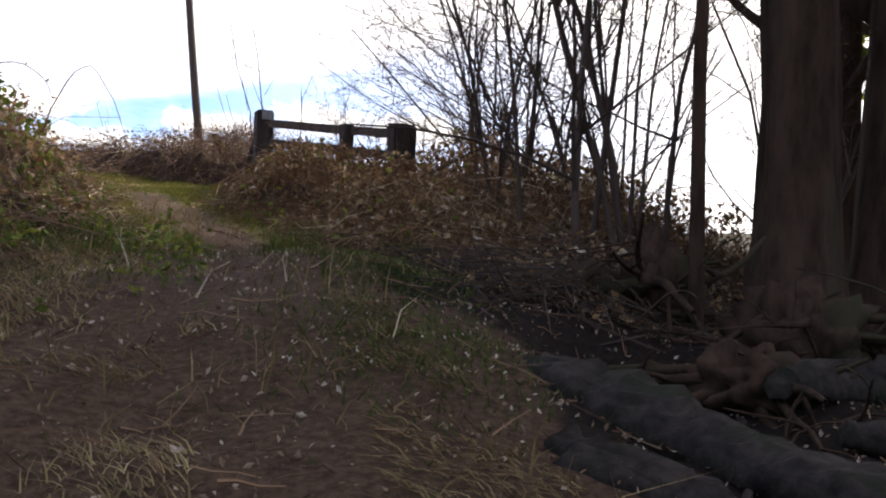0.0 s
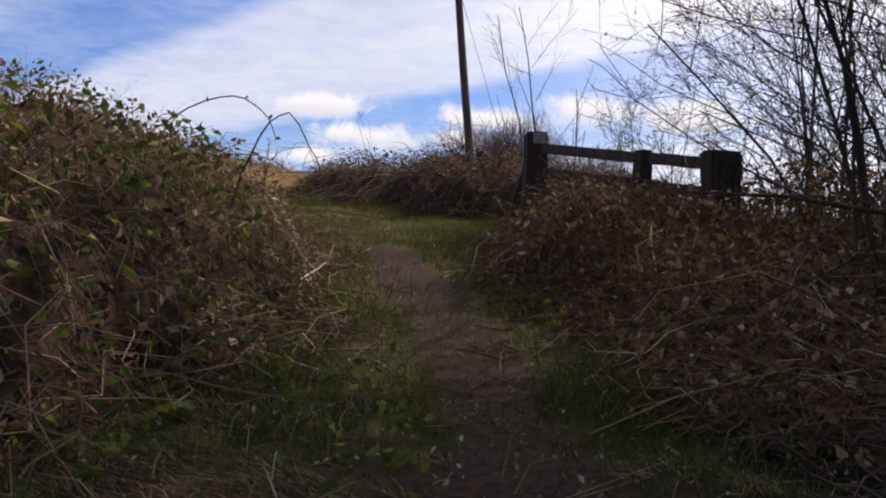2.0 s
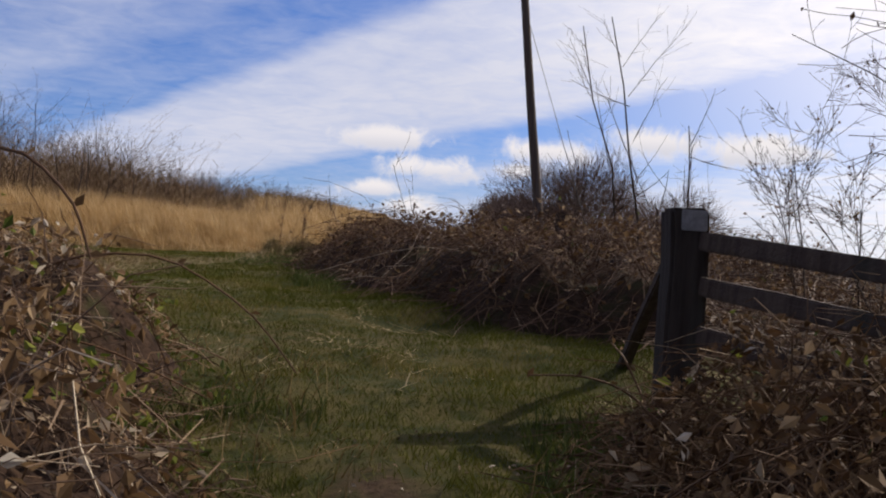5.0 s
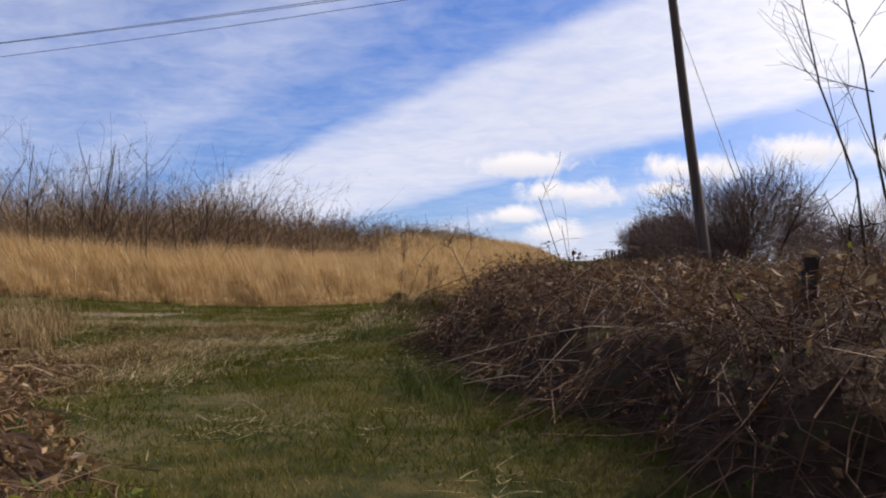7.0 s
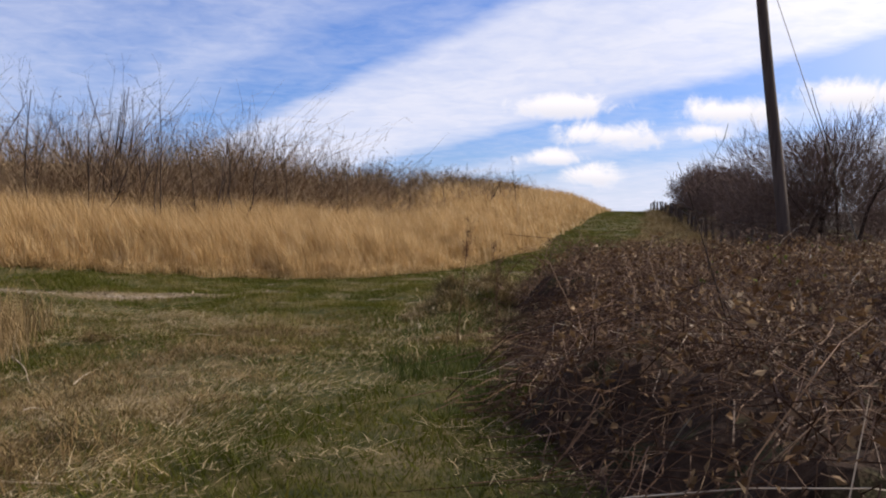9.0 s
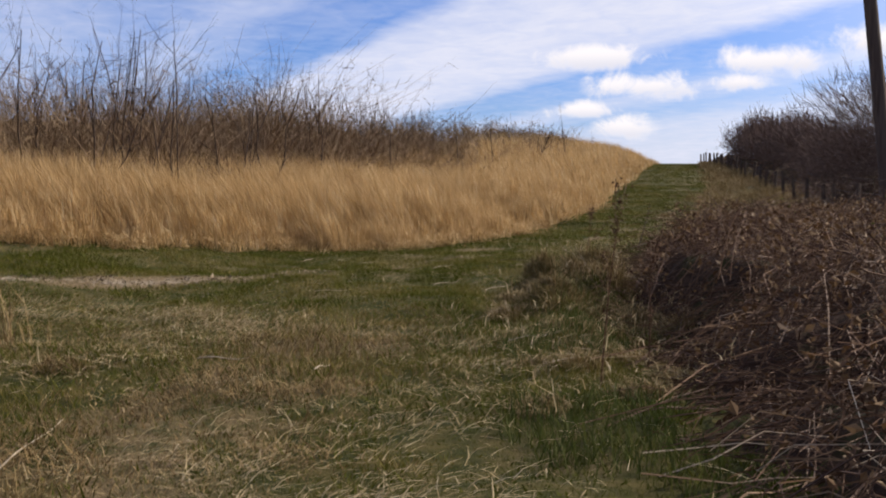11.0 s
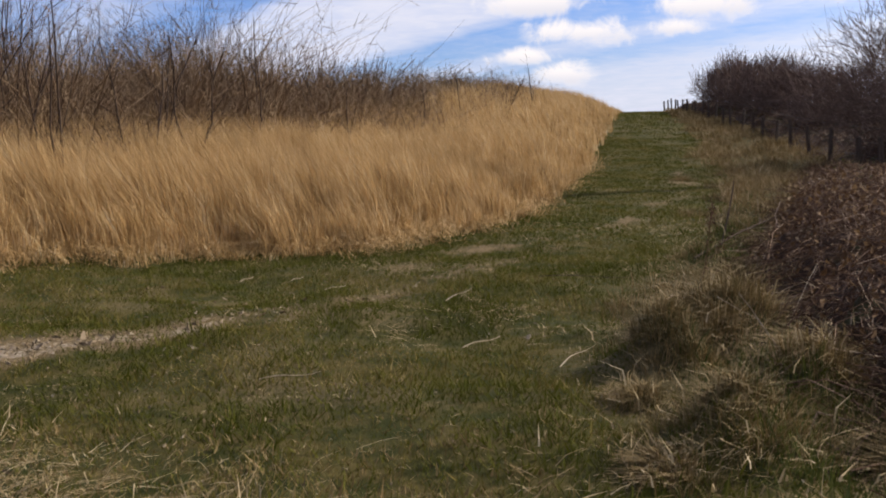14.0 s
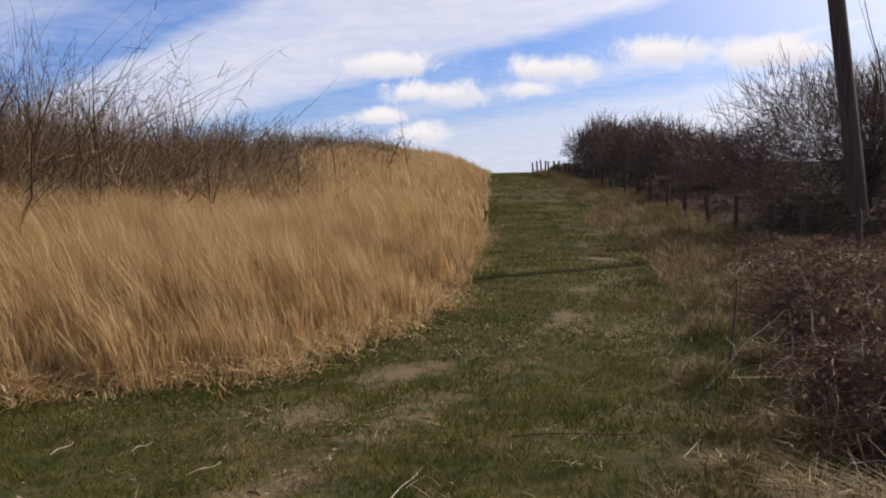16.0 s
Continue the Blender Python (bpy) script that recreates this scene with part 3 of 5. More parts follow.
def build_turf():
    h, g, s, withered = Heap(), Heap(), Heap(), Heap()
    for n, x0, x1, y0, y1, size, wide in ((260000, -6.5, 1.6, 2.2, 14, 0.042, 0.0026), (170000, -9, 0.2, 14, 22, 0.044, 0.0032), (45000, -16, 0.5, 8, 26, 0.06, 0.007), (130000, -5, 0.8, 22, 46, 0.032, 0.008), (30000, -4, 2.2, 46, 78, 0.04, 0.02), (50000, -3.2, 1.6, -3.4, 2.6, 0.05, 0.0022)):
        x, y = scatter(n, x0, x1, y0, y1)
        keep = (in_tall(x, y) < 0.2) & (in_brambles(x, y) < 0.3) & (dirt_amount(x, y) + 0.25 * bumps(x, y, 0.5, 81) < rng.uniform(0.15, 0.6, n))
        keep &= chalk_amount(x, y) < rng.uniform(0.1, 0.8, n)
        x, y = x[keep], y[keep]
        tuft = 0.85 + (0.5 * bumps(x, y, 0.3, 82) + 0.3 * bumps(x, y, 2.0, 83)) * (1 - 0.6 * step(y, 18, 24))
        t = size * rng.uniform(0.5, 1.5, len(x)) * np.clip(tuft, 0.3, 2)
        base = lift(x, y, -0.004)
        tip = base + np.stack([rng.normal(0, 0.6, len(x)) * t, rng.normal(0, 0.6, len(x)) * t, t], 1)
        dry = rng.random(len(x)) < 0.8 * dry_amount(x, y)
        h.spikes(base[~dry], tip[~dry], wide)
        if dry.any():
            withered.spikes(base[dry], tip[dry], wide)
    stuff("withered_turf", withered, M_ROUGH, "withered golden turf on the open side of the path", "grass")
    stuff("turf_grass", h, M_TURF, "short worn turf mixed with dry blades", "grass")
    # lusher growth beside the climb and along the bramble's foot
    x, y = scatter(120000, -3.5, 2.2, -2.8, 24)
    b = in_brambles(x, y)
    foot = (np.abs(b + 0.15) < 0.35) & (y > 5)
    climb = (y < 3.5) & (y > -1.7) & (dirt_amount(x, y) < 0.5) & (np.abs(x - 0.3) > 0.4) & (np.abs(x - 0.3) < 1.2) & (bumps(x, y, 0.6, 84) > -0.1)
    keep = foot & (bumps(x, y, 1.1, 85) > 0) | climb & (right_bank(x, y) < 0.35) & (left_thicket(x, y) < 0.4)
    x, y = x[keep][:26000], y[keep][:26000]
    base = lift(x, y, -0.004)
    t = rng.uniform(0.05, 0.17, len(x))
    tip = base + np.stack([rng.normal(0, 0.5, len(x)) * t, rng.normal(0, 0.5, len(x)) * t, t], 1)
    g.blades(base, tip, 0.0035)
    stuff("lush_grass", g, M_LUSH, "fresh green grass beside the path", "grass")
    # straw lying about
    x, y = scatter(110000, -9, 1.2, 3, 24)
    dry = 0.85 * step(-x, 2.4, 3.8) * step(y, 6.5, 8.5) * (1 - step(y, 12.5, 15.5)) + 0.08 * step(in_brambles(x, y), -1.2, -0.2)
    keep = (in_tall(x, y) < 0.1) & (in_brambles(x, y) < 0.2) & (0.7 * bumps(x, y, 1.2, 86) + 0.6 * bumps(x, y, 0.35, 87) + dry + rng.normal(0, 0.25, len(x)) > 0.6)
    x, y = x[keep], y[keep]
    base = lift(x, y, 0.012)
    t, w = rng.gamma(2.0, 0.045, len(x)), rng.random(len(x)) * 6.3
    tip = base + np.stack([np.cos(w) * t, np.sin(w) * t, rng.uniform(0.0, 0.3, len(x)) * t], 1)
    s.blades(base, tip, 0.003, 0.3)
    for _ in range(230):
        cx, cy, n = rng.uniform(-7.0, -2.4), rng.uniform(7.6, 15.3), 62
        if bumps(cx, cy, 1.6, 88) < -0.1:
            continue
        r, w0 = rng.uniform(0.08, 0.26), rng.normal(0, 0.5)
        b0 = lift(cx + rng.normal(0, r * 1.6, n), cy + rng.normal(0, r * 0.7, n), 0.0)
        b0[:, 2] += rng.uniform(0.0, 0.06, n)
        q, w = rng.uniform(0.04, 0.2, n), w0 + rng.normal(0, 0.9, n)
        s.blades(b0, b0 + np.stack([np.cos(w) * q, np.sin(w) * q, q * rng.uniform(-0.1, 0.45, n)], 1), 0.0028, 0.6)
    x, y = scatter(30000, -8, -1.8, 10, 25)
    keep = (in_tall(x, y) < 0.1) & (in_brambles(x, y) < 0.2) & (bumps(x, y, 0.9, 89) + rng.normal(0, 0.4, len(x)) > 0.1)
    x, y = x[keep][:13000], y[keep][:13000]
    base = lift(x, y, 0.016)
    t, w = rng.uniform(0.015, 0.06, len(x)), rng.random(len(x)) * 6.3
    s.blades(base, base + np.stack([np.cos(w) * t, np.sin(w) * t, rng.uniform(0.0, 0.5, len(x)) * t], 1), 0.0017, 0.3)
    clods = Heap()
    x, y = scatter(60000, -9, -3.4, 14.5, 22)
    keep = chalk_amount(x, y) + rng.normal(0, 0.2, len(x)) > 0.36
    x, y = x[keep][:3000], y[keep][:3000]
    a0 = lift(x, y, 0.0)
    r0 = rng.gamma(2.0, 0.0024, len(x)) + 0.002
    way = rng.normal(0, 1, (len(x), 3)) * r0[:, None]
    clods.tubes(np.stack([a0 - way, a0, a0 + way], 1), r0[:, None] * np.array([[0.3, 1.0, 0.3]]), 3)
    stuff("chalk_clods", clods, M_CLOD, "small pale clods of chalky earth on the worn track", "clods")
    stuff("loose_straw", s, M_STRAW, "loose dead straw on the turf", "straw")


def build_tussocks():
    """Dead grass tussocks at the foot of the brambles."""
    h = Heap()
    spots = [(cx, cy) for cx, cy, up, wide in HUMMOCKS[:14]] + [(-1.9, 14.2), (-2.5, 15.4), (-2.6, 16.6), (-2.3, 17.8), (-2.35, 19.2), (-2.2, 20.5), (-1.7, 22), (-1.5, 23.5), (-2.7, 17.1), (-1.6, 25), (-1.2, 27), (-1.0, 29), (-1.3, 31),
             (-3.6, 8.8), (-3.2, 9.5), (-4.2, 8.4), (-4.6, 9.6), (-3.9, 10.2), (-2.9, 7.6), (-5.2, 9.0), (-5.6, 10.4)]
    for x, y in spots:
        for _ in range(3):
            n = 260
            cx, cy = x + rng.normal(0, 0.2), y + rng.normal(0, 0.22)
            r, a = np.abs(rng.normal(0, 0.17, n)), rng.random(n) * 6.3
            base = lift(cx + r * np.cos(a), cy + r * np.sin(a), -0.01)
            t = rng.uniform(0.05, 0.20, n)
            out = rng.uniform(0.2, 1.3, n)
            a = a + rng.normal(0, 0.9, n)
            tip = base + np.stack([np.cos(a) * out * t, np.sin(a) * out * t, t * rng.uniform(0.1, 0.9, n)], 1)
            h.blades(base, tip, 0.003, 0.8)
    mounds = [(-2.3, 17.3, 0.34, 0.36), (-2.15, 17.5, 0.3, 0.3), (-2.42, 17.05, 0.26, 0.26), (-2.75, 16.65, 0.22, 0.22), (-2.05, 16.15, 0.3, 0.26), (-2.5, 15.55, 0.2, 0.18), (-1.75, 16.6, 0.3, 0.3), (-2.2, 18.3, 0.3, 0.25), (-2.5, 18.7, 0.22, 0.2),
              (-1.8, 15.4, 0.25, 0.24), (-2.3, 14.6, 0.22, 0.2), (-1.6, 14.0, 0.25, 0.25), (-1.9, 19.4, 0.28, 0.25), (-2.0, 21.2, 0.26, 0.22), (-1.3, 20.5, 0.3, 0.3), (-2.9, 16.0, 0.16, 0.15), (-2.1, 13.2, 0.22, 0.2), (-1.7, 12.5, 0.2, 0.22), (-1.45, 18.0, 0.3, 0.3), (-1.5, 22.8, 0.3, 0.3), (-1.5, 12.9, 0.26, 0.22), (-1.75, 13.6, 0.28, 0.24), (-1.45, 15.0, 0.3, 0.28), (-1.9, 14.9, 0.25, 0.2), (-1.6, 19.9, 0.3, 0.25), (-1.35, 21.6, 0.3, 0.25), (-2.2, 12.2, 0.2, 0.14), (-2.6, 14.2, 0.18, 0.12), (-2.85, 15.1, 0.18, 0.12), (-2.4, 13.3, 0.18, 0.13)]
    for x, y, wide, up in mounds:
        up = up * (0.55 + 0.45 * step(y, 14.5, 15.5))
        n = 620
        r, a = wide * 0.75 * np.sqrt(rng.random(n)), rng.random(n) * 6.3
        base = lift(x + r * np.cos(a), y + r * np.sin(a), -0.01)
        base[:, 2] += up * 0.4 * (1 - (r / wide) ** 2)
        a = a + rng.normal(0, 0.6, n)
        q = up * rng.uniform(0.4, 1.1, n)
        reach = rng.uniform(0.3, 1.5, n) * q
        tip = base + np.stack([np.cos(a) * reach - 0.05, np.sin(a) * reach, q * rng.uniform(-0.35, 0.75, n)], 1)
        tip[:, 2] = np.maximum(tip[:, 2], ground_z(tip[:, 0], tip[:, 1]) + 0.005)
        h.blades(base, tip, 0.0042, 1.0)
    curls = Heap()
    for x, y, wide, up in mounds:
        n = 26
        b0 = lift(x + rng.normal(0, wide, n), y + rng.normal(0, wide, n), 0.02)
        b0[:, 2] += rng.uniform(0, up * 0.8, n)
        q, w = rng.uniform(0.05, 0.2, n), rng.random(n) * 6.3
        curls.blades(b0, b0 + np.stack([np.cos(w) * q, np.sin(w) * q, q * rng.uniform(-0.3, 0.9, n)], 1), 0.005, 0.9)
    stuff("curled_leaves", curls, M_STRAW, "bleached curled leaves caught in the tussocks", "dead leaves")
    dead = Heap()
    for k in range(34):
        x, y = rng.uniform(-5.8, -3.0), rng.uniform(7.4, 12.8)
        wide, up, n = rng.uniform(0.15, 0.32), rng.uniform(0.08, 0.2) * (1.4 - 0.12 * (y - 7)), 260
        r, a = wide * np.sqrt(rng.random(n)), rng.random(n) * 6.3
        base = lift(x + r * np.cos(a), y + r * np.sin(a), -0.01)
        base[:, 2] += up * 0.4 * (1 - (r / wide) ** 2)
        q, w = up * rng.uniform(0.5, 1.6, n), rng.normal(0, 0.8, n) + rng.choice([0, 3.14], n)
        tip = base + np.stack([np.cos(w) * q, np.sin(w) * q, up * rng.uniform(-0.3, 0.7, n)], 1)
        tip[:, 2] = np.maximum(tip[:, 2], ground_z(tip[:, 0], tip[:, 1]) + 0.005)
        dead.blades(base, tip, 0.0034, 0.8)
    for k in range(46):
        x, y = rng.uniform(-7.6, -4.3), rng.uniform(9.6, 13.6)
        if x > -4.3 - 0.55 * (y - 9.6):
            continue
        n, wide, tall = 150, rng.uniform(0.10, 0.24), rng.uniform(0.28, 0.62)
        base = lift(x + rng.normal(0, wide, n), y + rng.normal(0, wide, n), -0.01)
        q = tall * rng.uniform(0.35, 1.0, n)
        tip = base + np.stack([rng.normal(-0.2, 0.35, n) * q, rng.normal(0, 0.35, n) * q, q], 1)
        dead.blades(base, tip, 0.0036, 0.7)
    stuff("straw_tussocks", dead, M_ROUGH, "low tussocks of yellow dead grass on the turf", "grass")
    stuff("grass_tussocks", h, M_TUSSOCK, "tussocks of dead matted grass", "grass")
    h = Heap()
    for _ in range(420):
        x, y = rng.uniform(-1.6, 3.2), 22.5 + 46 * rng.random() ** 1.5
        if not -0.45 < float(in_brambles(x, y)) < 3.2:
            continue
        n, wide, up = 110, rng.uniform(0.18, 0.42), rng.uniform(0.14, 0.42)
        r, a = wide * np.sqrt(rng.random(n)), rng.random(n) * 6.3
        base = lift(x + r * np.cos(a), y + r * np.sin(a), -0.01)
        base[:, 2] += up * 0.35 * (1 - (r / wide) ** 2)
        q = up * rng.uniform(0.4, 1.2, n)
        reach = rng.uniform(0.2, 1.3, n) * q
        tip = base + np.stack([np.cos(a) * reach - 0.06, np.sin(a) * reach, q * rng.uniform(-0.2, 0.9, n)], 1)
        h.blades(base, tip, 0.004 + 0.00016 * (y - 22), 0.9)
    stuff("verge_tussocks", h, M_TUSSOCK, "lumpy brown dead grass tussocks along the fence", "grass")
    h = Heap()
    x, y = scatter(42000, -1.6, 3.4, 23, 76)
    keep = (in_brambles(x, y) > -0.35) & (bumps(x, y, 0.9, 90) + rng.normal(0, 0.3, len(x)) > -0.35)
    x, y = x[keep], y[keep]
    base = lift(x, y, -0.01)
    t = rng.uniform(0.08, 0.36, len(x)) * (0.8 + 0.5 * bumps(x, y, 1.1, 93))
    tip = base + np.stack([rng.normal(-0.1, 0.7, len(x)) * t, rng.normal(0, 0.5, len(x)) * t, t], 1)
    h.blades(base, tip, 0.007)
    stuff("rough_grass", h, M_ROUGH, "rough dead grass along the fence", "grass")


# ---- brambles ----
def thicket(name, label, inside, box, height, canes, leaves, green, ramp=0.75, core=0.62, cane_mat=None, leaf=1.0, thin=lambda x, y: 1.0, sweep=1.0, slim=1.0, leaf_mat=None):
    """A tangle: a dark core for litter and inner shade, arching canes and withered leaves."""
    x0, x1, y0, y1 = box
    tall = lambda x, y: height(x, y) * step(inside(x, y), -0.1, ramp)
    root = thing(name, (0, 0, 0), label, "brambles", kind="stuff")
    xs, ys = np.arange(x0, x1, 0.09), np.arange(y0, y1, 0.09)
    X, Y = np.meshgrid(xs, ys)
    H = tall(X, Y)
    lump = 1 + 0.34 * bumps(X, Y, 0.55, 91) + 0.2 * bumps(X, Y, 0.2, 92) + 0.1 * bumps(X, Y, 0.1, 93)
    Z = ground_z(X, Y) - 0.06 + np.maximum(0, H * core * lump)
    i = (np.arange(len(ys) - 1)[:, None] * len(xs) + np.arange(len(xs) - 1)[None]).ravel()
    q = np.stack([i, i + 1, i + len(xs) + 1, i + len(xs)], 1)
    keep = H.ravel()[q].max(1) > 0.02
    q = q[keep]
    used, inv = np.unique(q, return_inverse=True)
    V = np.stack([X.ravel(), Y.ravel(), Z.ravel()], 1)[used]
    # this sheet fills the tangle with litter and painted inner shade
    part("litter", mesh_from("litter", V, inv.reshape(-1, 4), M_SHADE_CORE), root)
    h = Heap()
    x, y = scatter(canes * 6, x0, x1, y0, y1)
    deep = inside(x, y)
    keep = (deep > 0.0) & (rng.random(len(x)) < np.where(deep < 1.6, 1.0, 0.4) * thin(x, y))
    x, y = x[keep][:canes], y[keep][:canes]
    n, K = len(x), 5
    t = np.linspace(0, 1, K)[None]
    a = rng.random(n) * 6.283
    reach = rng.uniform(0.15, 0.75, n) * sweep
    rise = tall(x, y) * rng.uniform(0.55, 1.12, n) + 0.06
    long = rng.random(n) < 0.06
    reach, rise = reach * (1 + 0.7 * long), rise * (1 + 0.25 * long)
    px = x[:, None] + np.cos(a)[:, None] * reach[:, None] * (t - 0.5) + 0.05 * rng.normal(size=(n, K))
    py = y[:, None] + np.sin(a)[:, None] * reach[:, None] * (t - 0.5) + 0.05 * rng.normal(size=(n, K))
    arch = 1 - (1 - t) ** 2 * 0.9 - rng.uniform(0, 0.75, n)[:, None] * t ** 2
    lowest = np.minimum(tall(px, py) * 0.55, rise[:, None])
    pz = ground_z(px, py) + np.maximum(lowest * t, rise[:, None] * arch) + 0.025 * rng.normal(size=(n, K))
    rad = slim * rng.uniform(0.0022, 0.0058, n)[:, None] * (1.1 - 0.6 * t)
    h.tubes(np.stack([px, py, pz], 2), rad, 3)
    part("canes", h.mesh("canes", cane_mat or M_CANE), root)
    for count, mat, nm in ((leaves, leaf_mat or M_LEAF_DRY, "withered_leaves"), (green, M_LEAF_GREEN, "green_leaves")):
        if not count:
            continue
        x, y = scatter(count * 6, x0, x1, y0, y1)
        keep = inside(x, y) > (0.05 if nm[0] == "w" else -0.2)
        if nm[0] == "g":
            keep &= bumps(x, y, 0.8, 95) + rng.normal(0, 0.2, len(x)) + 0.25 * (1 - step(y, 0, 2)) - 0.5 * step(y, 1.2, 3.0) * (x < 0) > 0.3
        x, y = x[keep][:count], y[keep][:count]
        up = tall(x, y) * (rng.beta(2.6, 1.5, len(x)) * 0.98 if nm[0] == "w" else rng.uniform(0.55, 1.04, len(x))) + 0.03
        g = Heap()
        g.leaves(lift(x, y) + np.stack([0 * x, 0 * x, up], 1), rng.uniform(0.011, 0.032, len(x)) * (leaf if nm[0] == "w" else 1.15))
        part(nm, g.mesh(nm, mat), root)
    return root


def loose_canes(name, n, inside, box, height, label):
    """Long whippy canes that arch out over the edges, with a few leaves each."""
    h, g = Heap(), Heap()
    x0, x1, y0, y1 = box
    x, y = scatter(n * 30, x0, x1, y0, y1)
    keep = inside(x, y) > 0.2
    x, y = x[keep][:n], y[keep][:n]
    K = 12
    t = np.linspace(0, 1, K)[None]
    a, reach = rng.random(len(x)) * 6.3, rng.uniform(0.4, 1.2, len(x))
    top = height(x, y) * rng.uniform(0.95, 1.3, len(x))
    px = x[:, None] + np.cos(a)[:, None] * reach[:, None] * t
    py = y[:, None] + np.sin(a)[:, None] * reach[:, None] * t
    pz = ground_z(x, y)[:, None] + top[:, None] * (0.55 + 1.65 * t - 1.75 * t ** 2) + 0.01 * rng.normal(size=(len(x), K))
    P = np.stack([px, py, pz], 2)
    h.tubes(P, 0.0042 * (1.15 - 0.75 * t) * np.ones((len(x), 1)), 4)
    root = thing(name, (0, 0, 0), label, "brambles", kind="stuff")
    part("canes", h.mesh("canes", M_CANE), root)
    idx = rng.random((len(x), K)) < 0.4
    at = P[idx] + rng.normal(0, 0.02, (idx.sum(), 3))
    g.leaves(at, rng.uniform(0.015, 0.038, len(at)))
    part("withered_leaves", g.mesh("withered_leaves", M_LEAF_DRY), root)


def height_left(x, y):
    low = step(y, 1.0, 3.0)
    crest = 0.74 - 0.06 * low + 0.17 * low * (-x - 1) - 0.34 * (1 - low) * np.clip(-x - 0.8, 0, 1.3) + 0.2 * bumps(x, y, 1.2, 101)
    return np.clip(crest, 0.3, 1.5) * (1 - 0.72 * step(y, 2.5, 6)) * (0.45 + 0.55 * step(y, -2.6, -0.8))


def height_bank(x, y):
    return np.clip(0.46 + 0.14 * step(y, 0.0, 1.5) + 0.14 * step(x, 1.6, 2.1) * step(y, 0.6, 1.4) + 0.42 * step(x, 2.3, 3.0) + 0.12 * bumps(x, y, 1.0, 102), 0.25, 1.3) * (0.5 + 0.5 * step(y, -1.6, 0.0))


def height_big(x, y):
    return np.clip(0.94 + 0.14 * step(y, 11, 14) + 0.2 * bumps(x, y, 1.5, 103) + 0.12 * bumps(x, y, 0.6, 104), 0.4, 1.5) * (1 - 0.55 * step(y, 21, 27)) * (0.82 + 0.18 * step(y, 9, 5)) * (1 - 0.08 * step(y, 12, 16)) * (1 - 0.72 * step(x - 0.14 * (y - 4), 1.3, 1.9) * (1 - step(y, 8, 10.5)))


build_tall_grass()
build_turf()
build_tussocks()
big = lambda x, y: np.minimum(np.minimum(in_brambles(x, y) - (0.45 - 0.33 * step(y, 14.2, 15.8)) * step(y, 10.5, 12.5) * (1 - step(y, 22, 26)) - 0.9 * step(y, 23, 26), y - 4.5 - 0.2 * bumps(x, y, 0.6, 33)), np.minimum(31 - y + bumps(x, y, 1.4, 36), 5.1 - x + 0.7 * bumps(x, y, 1.7, 34)))
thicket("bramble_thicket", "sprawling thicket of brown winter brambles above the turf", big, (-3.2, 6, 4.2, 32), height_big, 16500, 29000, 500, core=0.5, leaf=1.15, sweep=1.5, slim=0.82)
thicket("bramble_thicket", "tangled bramble thicket with some green leaves beside the climb", left_thicket, (-8, 0.2, -3.4, 9.8), height_left, 7800, 26000, 8000, 0.7, leaf=1.25, cane_mat=M_LIT_CANE, leaf_mat=M_LIT_LEAF, slim=0.78, thin=lambda x, y: 1 - 0.6 * step(y, 1.5, 4))
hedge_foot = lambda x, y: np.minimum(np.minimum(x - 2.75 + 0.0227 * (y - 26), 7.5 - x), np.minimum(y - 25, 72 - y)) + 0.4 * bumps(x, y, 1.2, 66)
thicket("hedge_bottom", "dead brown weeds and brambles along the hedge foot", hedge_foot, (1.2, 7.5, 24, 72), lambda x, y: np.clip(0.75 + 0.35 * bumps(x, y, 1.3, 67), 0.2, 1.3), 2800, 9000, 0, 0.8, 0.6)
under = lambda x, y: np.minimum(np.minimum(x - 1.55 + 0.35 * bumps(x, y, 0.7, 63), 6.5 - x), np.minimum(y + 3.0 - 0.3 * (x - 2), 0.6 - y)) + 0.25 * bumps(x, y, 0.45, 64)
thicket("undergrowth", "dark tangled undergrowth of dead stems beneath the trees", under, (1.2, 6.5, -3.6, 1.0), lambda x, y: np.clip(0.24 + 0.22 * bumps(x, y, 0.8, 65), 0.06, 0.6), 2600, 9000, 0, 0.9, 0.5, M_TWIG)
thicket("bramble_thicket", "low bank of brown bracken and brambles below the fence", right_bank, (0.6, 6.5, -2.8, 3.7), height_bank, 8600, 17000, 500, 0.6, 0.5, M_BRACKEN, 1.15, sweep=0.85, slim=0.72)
loose_canes("bramble_canes", 45, big, (-3, 5, 4.5, 22), height_big, "long arching bramble canes over the thicket")
loose_canes("bramble_canes", 28, left_thicket, (-6, -0.4, -2.5, 6), height_left, "long arching bramble canes with withered leaves")


